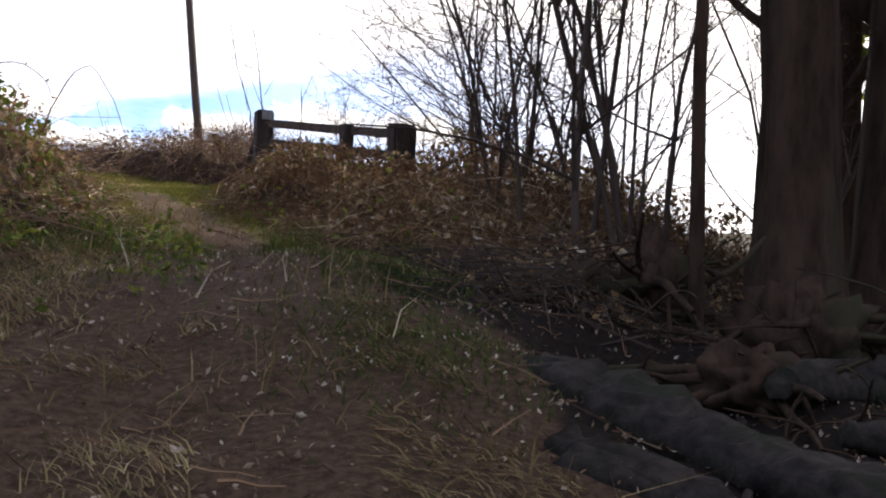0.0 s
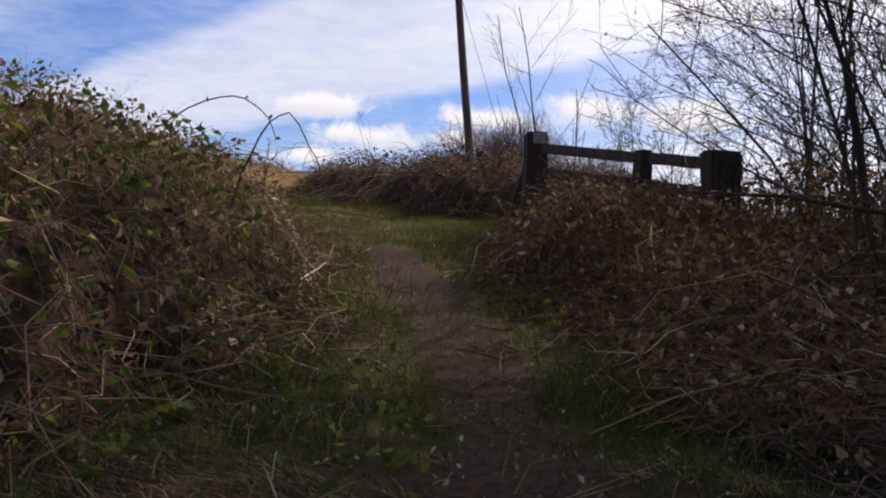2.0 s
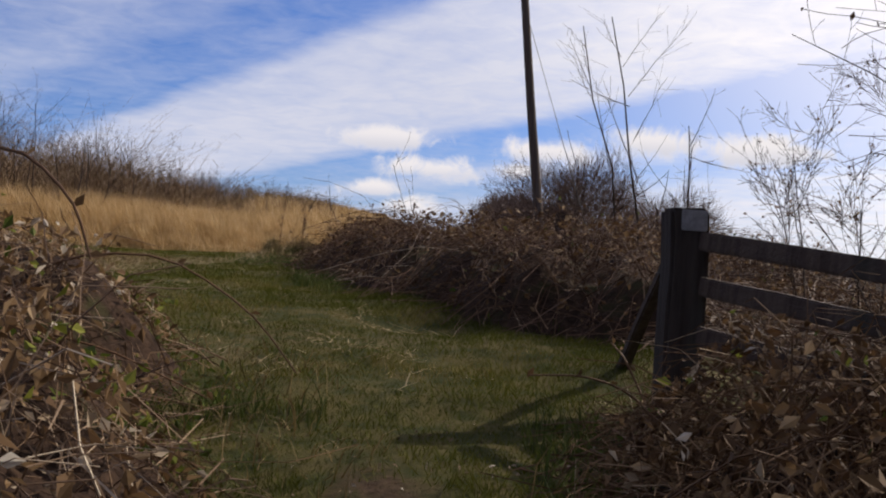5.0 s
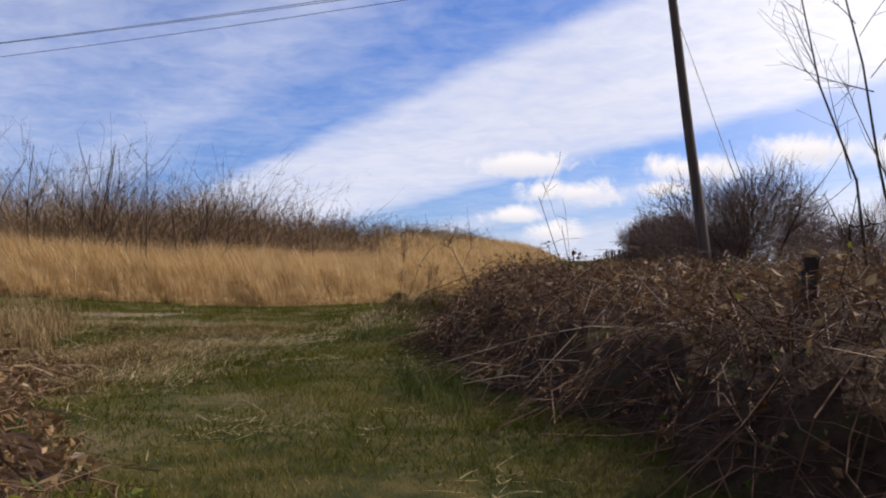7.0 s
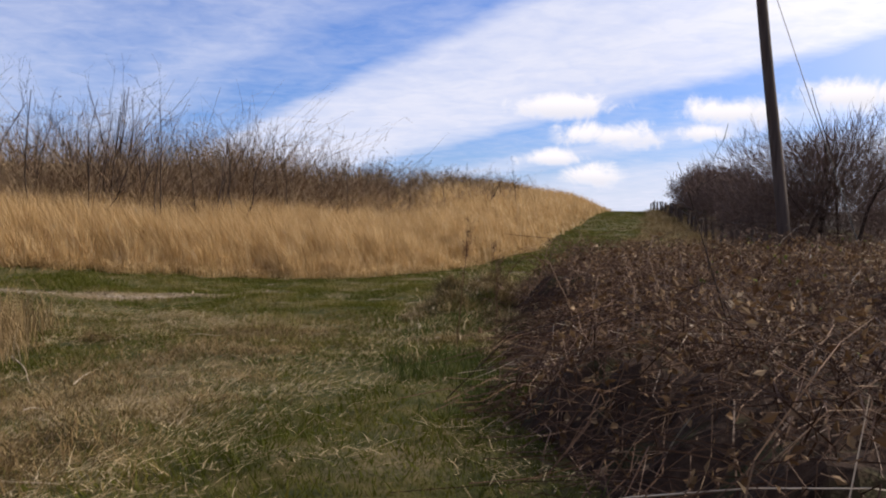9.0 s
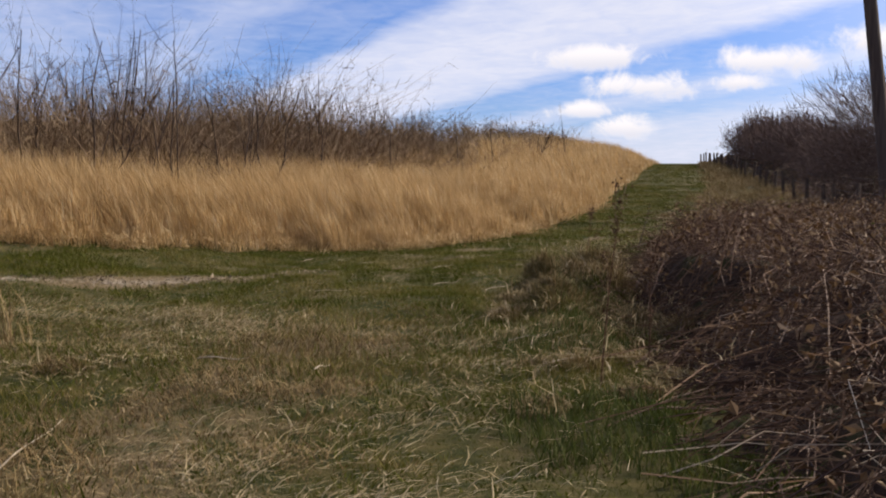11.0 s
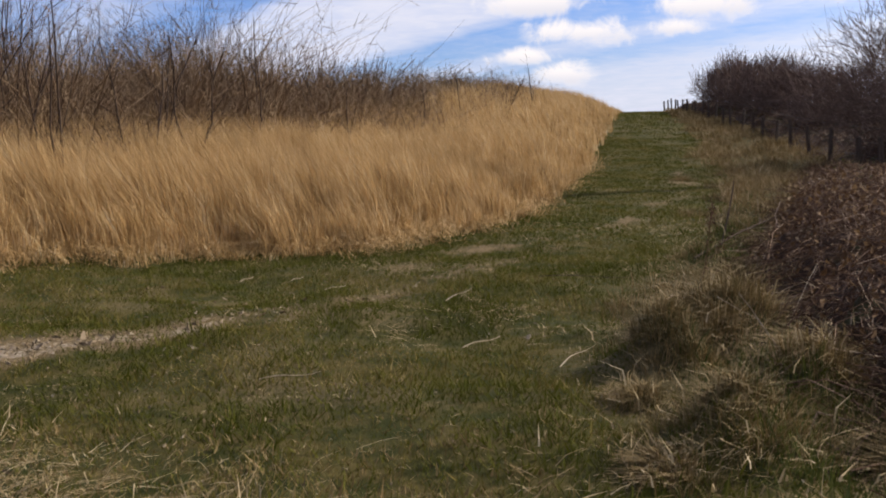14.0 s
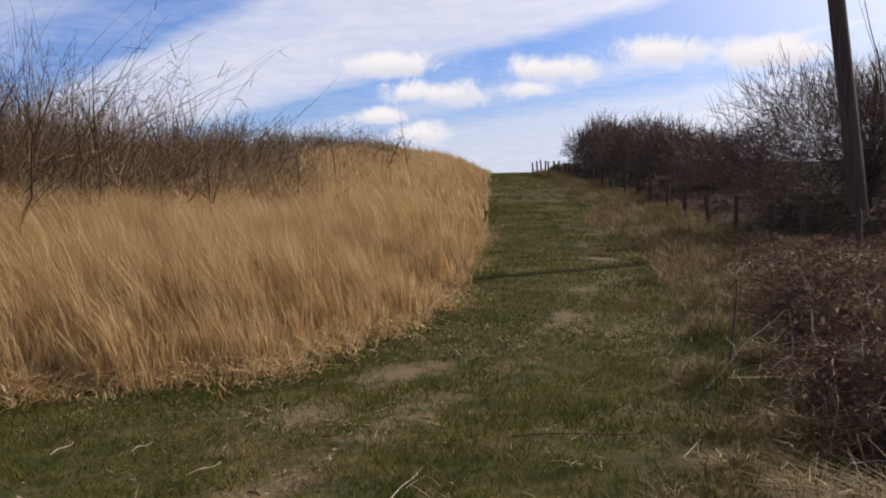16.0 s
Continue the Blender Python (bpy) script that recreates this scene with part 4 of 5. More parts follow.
# ---- woody things ----
def branching(h, start, way, length, radius, depth, rnd, spread=0.6, curl=0.12, up=0.15, kids=(3, 5), out=None, shrink=(0.45, 0.75), from_t=0.3):
    """A limb with its side shoots, gathered as curves of five points."""
    K = 5
    t = np.linspace(0, 1, K)
    way = way / np.linalg.norm(way)
    bend = rnd.normal(0, curl, 3) + np.array([0, 0, up])
    P = start + np.outer(t, way) * length + np.outer(t ** 2, bend) * length + rnd.normal(0, 0.012 * length, (K, 3)) * t[:, None]
    out.append((P, radius * (1 - 0.62 * t), depth))
    if depth == 0:
        return
    for _ in range(rnd.integers(*kids)):
        s = rnd.uniform(from_t, 0.97)
        at = np.array([np.interp(s, t, P[:, k]) for k in range(3)])
        side = rnd.normal(0, spread, 3)
        branching(h, at, way + bend * s + side, length * rnd.uniform(*shrink), radius * (1 - 0.62 * s) * rnd.uniform(0.45, 0.7), depth - 1, rnd, spread, curl, up, kids, out, shrink, 0.15)


def limbs_mesh(name, curves, mat, thick=None):
    h = Heap()
    for lo, hi, sides in ((0.05, 9, 9), (0.012, 0.05, 5), (0, 0.012, 3)):
        pick = [c for c in curves if lo <= c[1][0] < hi]
        if pick:
            h.tubes(np.array([c[0] for c in pick]), np.maximum(np.array([c[1] for c in pick]), 0.0016), sides)
    return h.mesh(name, mat, smooth=True)


def sapling(at, height, label, seed, lean=(0, 0), category="sapling", group="saplings", mat=None, stems=1, depth=2, radius=0.016, spread=0.45, kids=(4, 8), curl=0.05):
    rnd = np.random.default_rng(seed)
    root = thing("sapling", at, label, category, group)
    trunk, twigs = [], []
    for k in range(stems):
        out = []
        way = np.array([lean[0] + rnd.normal(0, 0.14 if stems > 1 else 0.03), lean[1] + rnd.normal(0, 0.14 if stems > 1 else 0.03), 1.0])
        off = np.array([rnd.normal(0, 0.05), rnd.normal(0, 0.05), -0.05]) * (stems > 1)
        branching(None, off, way, height * rnd.uniform(0.75, 1.0), radius, depth, rnd, spread, curl, 0.06, kids, out, (0.22, 0.42), 0.3)
        out[0][0][1:, :2] += rnd.normal(0, curl * 0.22 * height, (4, 2)) * np.array([[0.5], [0.8], [0.6], [0.2]])
        trunk.append(out[0])
        twigs += out[1:]
    for c in trunk:
        part("stem", limbs_mesh("stem", [c], mat or M_TWIG), root)
    tagged(part("twig_crown", limbs_mesh("twig_crown", twigs, mat or M_TWIG), root), kind="stuff")
    return root


def shrub(at, height, width, label, seed, stems, name="shrub", category="shrub", group="", lean=(0, 0), radius=0.02, buds=0, depth=3, kids=(4, 7)):
    """A many-stemmed bare shrub that fans out from its foot."""
    rnd = np.random.default_rng(seed)
    root = thing(name, at, label, category, group)
    fine, ends = [], []
    for k in range(stems):
        out = []
        a = rnd.random() * 6.283
        way = np.array([lean[0] + math.cos(a) * width * rnd.uniform(0.1, 1), lean[1] + math.sin(a) * width * rnd.uniform(0.1, 1), 1.0])
        off = np.array([rnd.normal(0, 0.22), rnd.normal(0, 0.22), -0.1])
        branching(None, off, way, height * rnd.uniform(0.6, 1.0), radius * rnd.uniform(0.5, 1.1), depth, rnd, 0.55, 0.16, 0.05, kids, out, (0.28, 0.55), 0.2)
        part("stem", limbs_mesh("stem", out[:1], M_TWIG), root)
        fine += out[1:]
    tagged(part("twig_crown", limbs_mesh("twig_crown", fine, M_TWIG), root), kind="stuff")
    if buds:
        tips = np.array([c[0][k] for c in fine if c[2] <= 1 for k in (2, 4)])
        g = Heap()
        g.leaves(tips[rnd.permutation(len(tips))[:buds]], rnd.uniform(0.010, 0.020, min(buds, len(tips))))
        tagged(part("bud_cluster", g.mesh("bud_cluster", M_LEAF_DRY), root), kind="stuff")
    return root


def dense_bush(at, size, label, seed, twigs, trunks=3, thick=0.006):
    """A rounded hawthorn: short trunks and a close crown of fine twigs."""
    rnd = np.random.default_rng(seed)
    root = thing("hawthorn_bush", at, label, "bush", "hawthorn bushes along the fence")
    sx, sy, sz = size
    for k in range(trunks):
        out = []
        branching(None, np.array([rnd.normal(0, sx * 0.25), rnd.normal(0, sy * 0.25), -0.15]), np.array([rnd.normal(0, 0.25), rnd.normal(0, 0.25), 1.0]), sz * 0.8, rnd.uniform(0.05, 0.09), 1, rnd, 0.5, 0.08, 0.0, (3, 5), out)
        part("trunk", limbs_mesh("trunk", out, M_TWIG), root)
    n, K = twigs, 2
    d = rnd.normal(size=(n, 3))
    d /= np.linalg.norm(d, axis=1, keepdims=True)
    r = rnd.random(n) ** 0.45
    lump = 1 + 0.16 * np.sin(d[:, 0] * 5 + seed) + 0.13 * np.sin(d[:, 1] * 7 + d[:, 2] * 4) + rnd.normal(0, 0.05, n)
    base = d * r[:, None] * np.array([sx, sy, sz * 0.52]) * 0.86 * lump[:, None] + np.array([0, 0, sz * 0.52])
    low = d[:, 2] < 0
    base[low, :2] *= (1 / np.sqrt(1 - d[low, 2:3] ** 2 * 0.75))
    base[:, 2] = np.maximum(base[:, 2] - 0.06 * sz, 0.15 * sz * rnd.random(n))
    way = d * 0.6 + rnd.normal(0, 0.5, (n, 3)) + np.array([0, 0, 0.45])
    way /= np.linalg.norm(way, axis=1, keepdims=True)
    long = rnd.uniform(0.25, 0.75, n)
    t = np.linspace(0, 1, K)
    P = base[:, None] + way[:, None] * (t[None, :, None] * long[:, None, None]) + rnd.normal(0, 0.03, (n, K, 3))
    h = Heap()
    h.tubes(P, thick * rnd.uniform(0.5, 1.2, n)[:, None] * (1.1 - 0.8 * t)[None], 3)
    tagged(part("crown", h.mesh("crown", M_BUSH), root), kind="stuff")
    return root


M_BUSH = material("hawthorn_twig", by_island([(0.0, (0.075, 0.046, 0.034)), (0.6, (0.18, 0.115, 0.085)), (1.0, (0.33, 0.235, 0.175))], 0.3), 0.85)


# the big trees in the shade beside the start
def big_tree(at, radius, height, lean, seed, label):
    rnd = np.random.default_rng(seed)
    root = thing("tree", at, label, "tree", "bare trees in the shade")
    K, S = 14, 18
    t = np.linspace(0, 1, K)
    trunk_h = height * 0.55
    axis = np.stack([lean[0] * t * trunk_h + 0.05 * np.sin(t * 5), lean[1] * t * trunk_h, t * trunk_h - 0.3], 1)
    w = np.arange(S) * 2 * np.pi / S
    flare = radius * (1 + 0.9 * np.exp(-t * 18)) * (1 - 0.4 * t)
    ridge = 1 + 0.07 * np.sin(w * 5 + seed)[None] * (1 + 2.2 * np.exp(-t * 14))[:, None] + 0.03 * rnd.normal(size=(K, S))
    V = axis[:, None] + np.stack([np.cos(w)[None] * flare[:, None] * ridge, np.sin(w)[None] * flare[:, None] * ridge, np.zeros((K, S))], 2)
    k, s = np.meshgrid(np.arange(K - 1), np.arange(S), indexing="ij")
    q = np.stack([k * S + s, k * S + (s + 1) % S, (k + 1) * S + (s + 1) % S, (k + 1) * S + s], -1).reshape(-1, 4)
    part("trunk", mesh_from("trunk", V.reshape(-1, 3), q, M_BARK, smooth=True), root)
    crown = []
    for j in range(9):
        out = []
        f = rnd.uniform(0.42, 1.0)
        at_limb = np.array([np.interp(f, t, axis[:, c]) for c in range(3)])
        a = j * 2.4 + rnd.normal(0, 0.3)
        branching(None, at_limb, np.array([math.cos(a), math.sin(a), rnd.uniform(0.3, 1.1)]), height * rnd.uniform(0.35, 0.5), radius * 0.42, 3, rnd, 0.5, 0.1, 0.08, (4, 6), out, (0.4, 0.6), 0.25)
        part("limb", limbs_mesh("limb", out[:1], M_BARK), root)
        crown += out[1:]
    tagged(part("crown", limbs_mesh("crown", crown, M_TWIG), root), kind="stuff")


def log(a, b, radius, label, seed):
    """A fallen limb with knots, lying between two places."""
    rnd = np.random.default_rng(seed)
    a, b = np.array(a), np.array(b)
    K, S = 26, 14
    t = np.linspace(0, 1, K)
    side = np.cross(b - a, [0, 0, 1.0])
    side /= np.linalg.norm(side)
    P = a + np.outer(t, b - a) + np.outer(0.05 * np.sin(t * 4 + seed) + 0.025 * np.sin(t * 11) + 0.012 * rnd.normal(size=K), side)
    P[:, 2] += 0.022 * np.sin(t * 7 + 1) + 0.008 * rnd.normal(size=K)
    T = np.gradient(P, axis=0)
    T /= np.linalg.norm(T, axis=1, keepdims=True)
    A = np.cross(T, [0, 0, 1.0])
    A /= np.linalg.norm(A, axis=1, keepdims=True)
    B = np.cross(A, T)
    w = np.arange(S) * 2 * np.pi / S
    r = radius * (1 - 0.18 * t)[:, None] * (1 + 0.13 * np.sin(3 * w + seed)[None] + 0.11 * np.sin(2 * w[None] + 9 * t[:, None]) + 0.09 * rnd.normal(size=(K, S))) * (0.75 + 0.35 * step(t, 0, 0.2))[:, None]
    V = P[:, None] + r[:, :, None] * (A[:, None] * np.cos(w)[None, :, None] + B[:, None] * np.sin(w)[None, :, None])
    k, s = np.meshgrid(np.arange(K - 1), np.arange(S), indexing="ij")
    q = np.stack([k * S + s, k * S + (s + 1) % S, (k + 1) * S + (s + 1) % S, (k + 1) * S + s], -1).reshape(-1, 4)
    mid = P.mean(0)
    root = thing("fallen_log", mid, label, "log", "fallen limbs")
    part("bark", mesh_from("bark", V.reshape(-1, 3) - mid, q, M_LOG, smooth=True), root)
    for end, ring in ((0, V[0]), (K - 1, V[-1])):
        c = ring.mean(0) + T[end] * (-0.012 if end == 0 else 0.012)
        W = np.concatenate([ring, c[None]]) - mid
        f = np.array([[i, (i + 1) % S, S] for i in range(S)])
        part("cut_end", mesh_from("cut_end", W, f, M_LOG), root)
    out = []
    branching(None, P[K // 2] - mid, side * rnd.choice([-1, 1]) + np.array([0, 0, 0.8]), 0.12, radius * 0.35, 0, rnd, out=out)
    part("stub", limbs_mesh("stub", out, M_LOG), root)
    return root


def root_plate(at, size, label, seed):
    """A torn-up root mass: an earthy lump with root ends."""
    rnd = np.random.default_rng(seed)
    root = thing("tree_stump", at, label, "stump", "stumps in the shade")
    bm = bmesh.new()
    bmesh.ops.create_icosphere(bm, subdivisions=4, radius=1)
    for v in bm.verts:
        n1 = noise.fractal(v.co * 2.6 + Vector((seed, 0, 0)), 0.8, 2.1, 6)
        v.co = Vector((v.co.x * size[0], v.co.y * size[1], v.co.z * size[2])) * (1 + 0.55 * n1)
        v.co.z += size[2] * 0.6
    part("stump", bm_mesh("stump", bm, M_BARK, True), root)
    out = []
    for k in range(26):
        a = rnd.random() * 6.283
        branching(None, np.array([math.cos(a) * size[0] * 0.6, math.sin(a) * size[1] * 0.6, size[2] * rnd.uniform(0.3, 1.2)]), np.array([math.cos(a), math.sin(a), rnd.uniform(-0.6, 0.5)]), rnd.uniform(0.25, 0.6), rnd.uniform(0.012, 0.035), 1, rnd, 0.7, 0.3, -0.2, (2, 5), out)
    tagged(part("root_tangle", limbs_mesh("root_tangle", out, M_BARK), root), kind="stuff")


# ---- timber ----
def timber(w, d, h, mat, name, bevel=0.012, warp=0.006, seed=0, cuts=8):
    """A weathered squared timber, standing on its origin, slightly uneven."""
    bm = bmesh.new()
    bmesh.ops.create_cube(bm, size=1)
    bmesh.ops.scale(bm, vec=(w, d, h), verts=bm.verts)
    bmesh.ops.translate(bm, vec=(0, 0, h / 2), verts=bm.verts)
    bmesh.ops.bevel(bm, geom=bm.edges[:], offset=bevel, segments=2, affect="EDGES")
    for k in range(1, cuts):
        geom = bm.verts[:] + bm.edges[:] + bm.faces[:]
        bmesh.ops.bisect_plane(bm, geom=geom, plane_co=(0, 0, h * k / cuts), plane_no=(0, 0, 1))
    for v in bm.verts:
        q = v.co * 3 + Vector((seed * 3.1, 0, 0))
        v.co += Vector((noise.noise(q), noise.noise(q + Vector((9, 0, 0))), 0.5 * noise.noise(q * 3))) * warp
    return bm_mesh(name, bm, mat)


def beam(name, a, b, w, d, mat, parent, seed):
    """A timber from a to b, in the parent's frame."""
    a, b = Vector(a), Vector(b)
    ob = part(name, timber(w, d, (b - a).length, mat, name, 0.008, 0.008, seed), parent)
    ob.matrix_local = Matrix.Translation(a) @ (b - a).to_track_quat("Z", "Y").to_matrix().to_4x4()
    return ob


def build_fence():
    A, B, C = (1.437, 3.84), (2.05, 2.62), (2.40, 1.95)
    post = thing("gate_post", (A[0], A[1], 0.44), "thick dark weathered timber gate post with a pale worn top", "post")
    part("shaft", timber(0.178, 0.178, 1.16, M_POST, "shaft", 0.018, 0.012, 1), post)
    cap = part("cap", timber(0.12, 0.012, 0.095, M_CAP, "cap", 0.005, 0.006, 2), post, "pale lichen-grey worn patch")
    cap.location = (0.012, -0.088, 1.055)
    post.rotation_euler = (0, radians(1.0), radians(4))
    brace = thing("brace", on(1.33, 4.62, -0.05), "leaning timber brace against the gate post", "brace")
    top = np.array([1.40, 3.93, 1.33])
    beam("strut", (0, 0, 0), top - on(1.33, 4.62, -0.05), 0.06, 0.05, M_RAIL, brace, 3)
    mid = thing("fence_post", on(*B, -0.15), "dark square timber fence post", "post", "fence posts at the gate")
    part("shaft", timber(0.11, 0.11, 1.08, M_POST, "shaft", 0.012, 0.008, 4), mid)
    mid.rotation_euler = (0, 0, radians(25))
    end = thing("fence_post", on(*C, -0.15), "broad dark timber post overgrown at its foot", "post", "fence posts at the gate")
    part("shaft", timber(0.25, 0.16, 1.20, M_POST, "shaft", 0.02, 0.02, 5), end)
    end.rotation_euler = (0, 0, radians(20))
    rails = thing("rail_fence", on(*A), "three weathered timber rails between fence posts", "fence")
    base = on(*A)
    for k, (za, zc) in enumerate(((1.45, 1.22), (1.25, 1.02), (1.03, 0.80))):
        a = np.array([A[0] + 0.06, A[1] - 0.13, za]) - base
        c = np.array([C[0], C[1] + 0.03, zc]) - base
        beam("rail", a, c, 0.036, 0.085, M_RAIL, rails, 6 + k)
    old = thing("fence_post", on(1.45, 8.4, -0.2), "old thin fence post sunk in the brambles", "post", "fence posts at the gate")
    part("shaft", timber(0.095, 0.095, 1.85 - float(ground_z(1.45, 8.4)) + 0.2, M_POST, "shaft", 0.012, 0.01, 12), old)


def build_far_fence():
    first = None
    spots = []
    y = 27.0
    while y < 78:
        spots.append((2.62 - 0.0227 * (y - 26) + rng.normal(0, 0.04), y))
        y += 2.1 + rng.normal(0, 0.12)
    for k, (x, y) in enumerate(spots):
        if k == 0:
            first = thing("fence_post", on(x, y, -0.2), "rough round-topped timber stake of the field fence", "post", "field fence posts")
            part("shaft", timber(0.09, 0.09, 0.98, M_STAKE, "shaft", 0.02, 0.012, 20), first)
        else:
            copy_thing(first, Matrix.Translation(on(x, y, -0.2 + rng.normal(0, 0.05))) @ pose(0, 0, 0, rng.normal(0, 2.5), rng.normal(0, 2.5), rng.random() * 90))
    wires = thing("wire_fence", on(2.6, 27), "thin fence wires strung between the stakes", "fence")
    b = on(2.6, 27)
    for up in (0.35, 0.65, 0.95):
        P = np.array([on(x, y, up) - b for x, y in spots if y < 76])
        h = Heap()
        h.tubes(P[None], np.full((1, len(P)), 0.003), 3)
        part("wire", h.mesh("wire", M_WIRE), wires)


def build_pole():
    base = on(3.8, 31.8, -0.3)
    top = np.array([2.6, 31.8, 12.2])
    root = thing("utility_pole", base, "tall weathered wooden utility pole, leaning slightly", "pole")
    h = Heap()
    t = np.linspace(0, 1, 12)
    h.tubes((np.outer(t, top - base))[None] + 0.012 * np.sin(np.outer(t * 9, [1, 1, 0]))[None], (0.175 - 0.045 * t)[None], 16)
    part("shaft", h.mesh("shaft", M_POLE, True), root)
    h = Heap()
    h.tubes((top - base + np.array([[-0.55, 0, -0.25], [-0.2, 0, -0.25], [0.2, 0, -0.25], [0.55, 0, -0.25]]) @ np.eye(3))[None], np.full((1, 4), 0.05), 6)
    arm = part("crossarm", h.mesh("crossarm", M_POLE), root)
    arm.rotation_euler = (0, 0, 0)
    stay = Heap()
    s0, s1 = top - base + np.array([0, 0, -1.2]), on(5.6, 31.0) - base
    stay.tubes((s0 + np.outer(np.linspace(0, 1, 6), s1 - s0))[None], np.full((1, 6), 0.012), 4)
    part("stay_wire", stay.mesh("stay_wire", M_WIRE), root)
    for dy, dz, sag in ((0.0, -0.05, 0.5), (0.4, -0.15, 0.7), (-0.35, -0.25, 0.6)):
        w = thing("overhead_wire", top + np.array([0, dy, dz]), "dark overhead wire running from the utility pole", "wire", "overhead wires")
        u = np.linspace(0, 1, 24)
        far = np.array([-62.0, 15.0 + dy * 3, 1.0])
        P = np.outer(u, far)
        P[:, 2] -= 4 * sag * u * (1 - u)
        h = Heap()
        h.tubes(P[None], np.full((1, 24), 0.012), 4)
        part("strand", h.mesh("strand", M_WIRE), w)


build_pole()
build_fence()
build_far_fence()

big_tree(on(3.35, -2.15), 0.235, 9.0, (-0.02, 0.01), 3, "stout dark bare tree with ridged bark in the shade")
big_tree(on(4.12, -2.05), 0.27, 9.5, (0.04, 0.02), 5, "second dark bare tree leaning away beside the stumps")
big_tree(on(6.3, 0.8), 0.16, 8.0, (0.02, -0.03), 8, "slender bare tree behind the shrubs")
big_tree(on(7.5, -0.6), 0.2, 9.0, (-0.03, 0.02), 9, "bare tree at the edge of the wood")
shrub(on(3.7, 3.0), 3.6, 0.42, "bare budding shrub of many stems behind the rail fence", 11, 10, lean=(-0.14, -0.05), buds=600, group="shrubs beside the climb")
shrub(on(2.75, 0.3), 3.4, 0.30, "tall bare shrub with straight dark stems", 12, 12, lean=(-0.14, 0.0), buds=350, group="shrubs beside the climb")
shrub(on(2.7, -1.3), 3.8, 0.22, "thin straight bare stems rising from the bank", 13, 9, lean=(-0.12, 0), buds=200, radius=0.026, kids=(5, 8), group="shrubs beside the climb")
shrub(on(3.9, 0.9), 3.6, 0.35, "bare tangled shrub with fine twigs", 14, 8, buds=250, group="shrubs beside the climb")
shrub(on(4.6, -0.6), 4.2, 0.35, "bare tangled shrub with fine twigs", 15, 8, buds=200, group="shrubs beside the climb")
shrub(on(3.45, 6.5), 1.9, 0.45, "low bare shrub with withered leaf tufts", 16, 7, buds=350, radius=0.012, group="shrubs beside the climb")
shrub(on(4.4, 2.1), 2.4, 0.6, "low tangled bare shrub in front of the trees", 19, 9, radius=0.013, group="shrubs beside the climb", buds=200)
shrub(on(3.45, 3.5), 1.75, 0.75, "low dense bare shrub close behind the rail fence", 20, 13, radius=0.011, group="shrubs beside the climb", buds=500)
sapling(on(2.35, -2.7), 5.5, "straight dark young tree in the shade", 21, mat=M_BARK, radius=0.038, lean=(-0.01, 0))
sapling(on(2.38, 10.4), 3.0, "thin bare crooked sapling above the brambles", 22, lean=(-0.03, 0), curl=0.08, spread=0.6, kids=(5, 9))
sapling(on(2.65, 10.5), 3.2, "thin bare crooked sapling above the brambles", 23, radius=0.018, lean=(0.02, 0), curl=0.08, spread=0.6, kids=(6, 10))
sapling(on(3.12, 10.5), 2.3, "thin bare sapling with spreading twigs", 24, lean=(0.03, 0), curl=0.08, spread=0.7, kids=(6, 10))
dense_bush(on(5.35, 34.8, -0.1), (3.3, 2.4, 4.3), "rounded bare hawthorn bush beside the utility pole", 31, 12500, 5, 0.007)
dense_bush(on(7.6, 28.5, -0.1), (1.9, 2.2, 3.0), "dark bare hawthorn bush behind the field fence", 32, 4500)
dense_bush(on(4.2, 65, -0.1), (2.2, 3.2, 3.0), "dense dark hawthorn bush near the crest", 33, 5200, thick=0.014)
dense_bush(on(4.6, 58.5, -0.1), (2.3, 3.4, 2.9), "dense dark hawthorn bush near the crest", 38, 4800, thick=0.013)
dense_bush(on(4.9, 52, -0.1), (2.2, 3.4, 2.7), "bare hawthorn bush along the field fence", 34, 4600, thick=0.012)
dense_bush(on(5.4, 45.5, -0.1), (2.1, 3.0, 2.5), "bare hawthorn bush along the field fence", 37, 4200, thick=0.010)
dense_bush(on(9.5, 41, -0.1), (2.6, 2.8, 3.2), "bare hawthorn bush along the field fence", 35, 3600, thick=0.010)


def shade_tree(at, height, size, seed, label):
    """An added ivy-clad shade tree: a trunk with limbs and a close crown of many small leaves."""
    rnd = np.random.default_rng(seed)
    root = thing("unseen_ivy_tree", at, label, "tree", "ivy-clad trees")
    out = []
    branching(None, np.array([0, 0, -0.3]), np.array([rnd.normal(0, 0.05), rnd.normal(0, 0.05), 1.0]), height * 0.85, 0.2, 2, rnd, 0.7, 0.05, 0.0, (8, 12), out, (0.3, 0.45), 0.25)
    part("trunk", limbs_mesh("trunk", out[:1], M_BARK), root)
    tagged(part("limb_crown", limbs_mesh("limb_crown", out[1:], M_BARK), root), kind="stuff")
    n = 11000
    d = rnd.normal(size=(n, 3))
    d /= np.linalg.norm(d, axis=1, keepdims=True)
    lump = 1 + 0.25 * np.sin(d[:, 0] * 6 + seed) * np.sin(d[:, 1] * 5) + 0.18 * np.sin(d[:, 2] * 9 + d[:, 0] * 4)
    at_leaf = d * (rnd.random(n) ** 0.4 * lump)[:, None] * np.array(size) + np.array([0, 0, height - size[2] * 0.95])
    g = Heap()
    g.leaves(at_leaf, rnd.uniform(0.05, 0.10, n))
    tagged(part("crown", g.mesh("crown", M_LEAF_GREEN), root), kind="stuff")


# added outside the view so their crowns shade the start of the climb
shade_tree(on(7.3, 0.6), 8.5, (2.0, 2.0, 2.9), 41, "unseen ivy-clad tree added beyond the bare trees for shade")
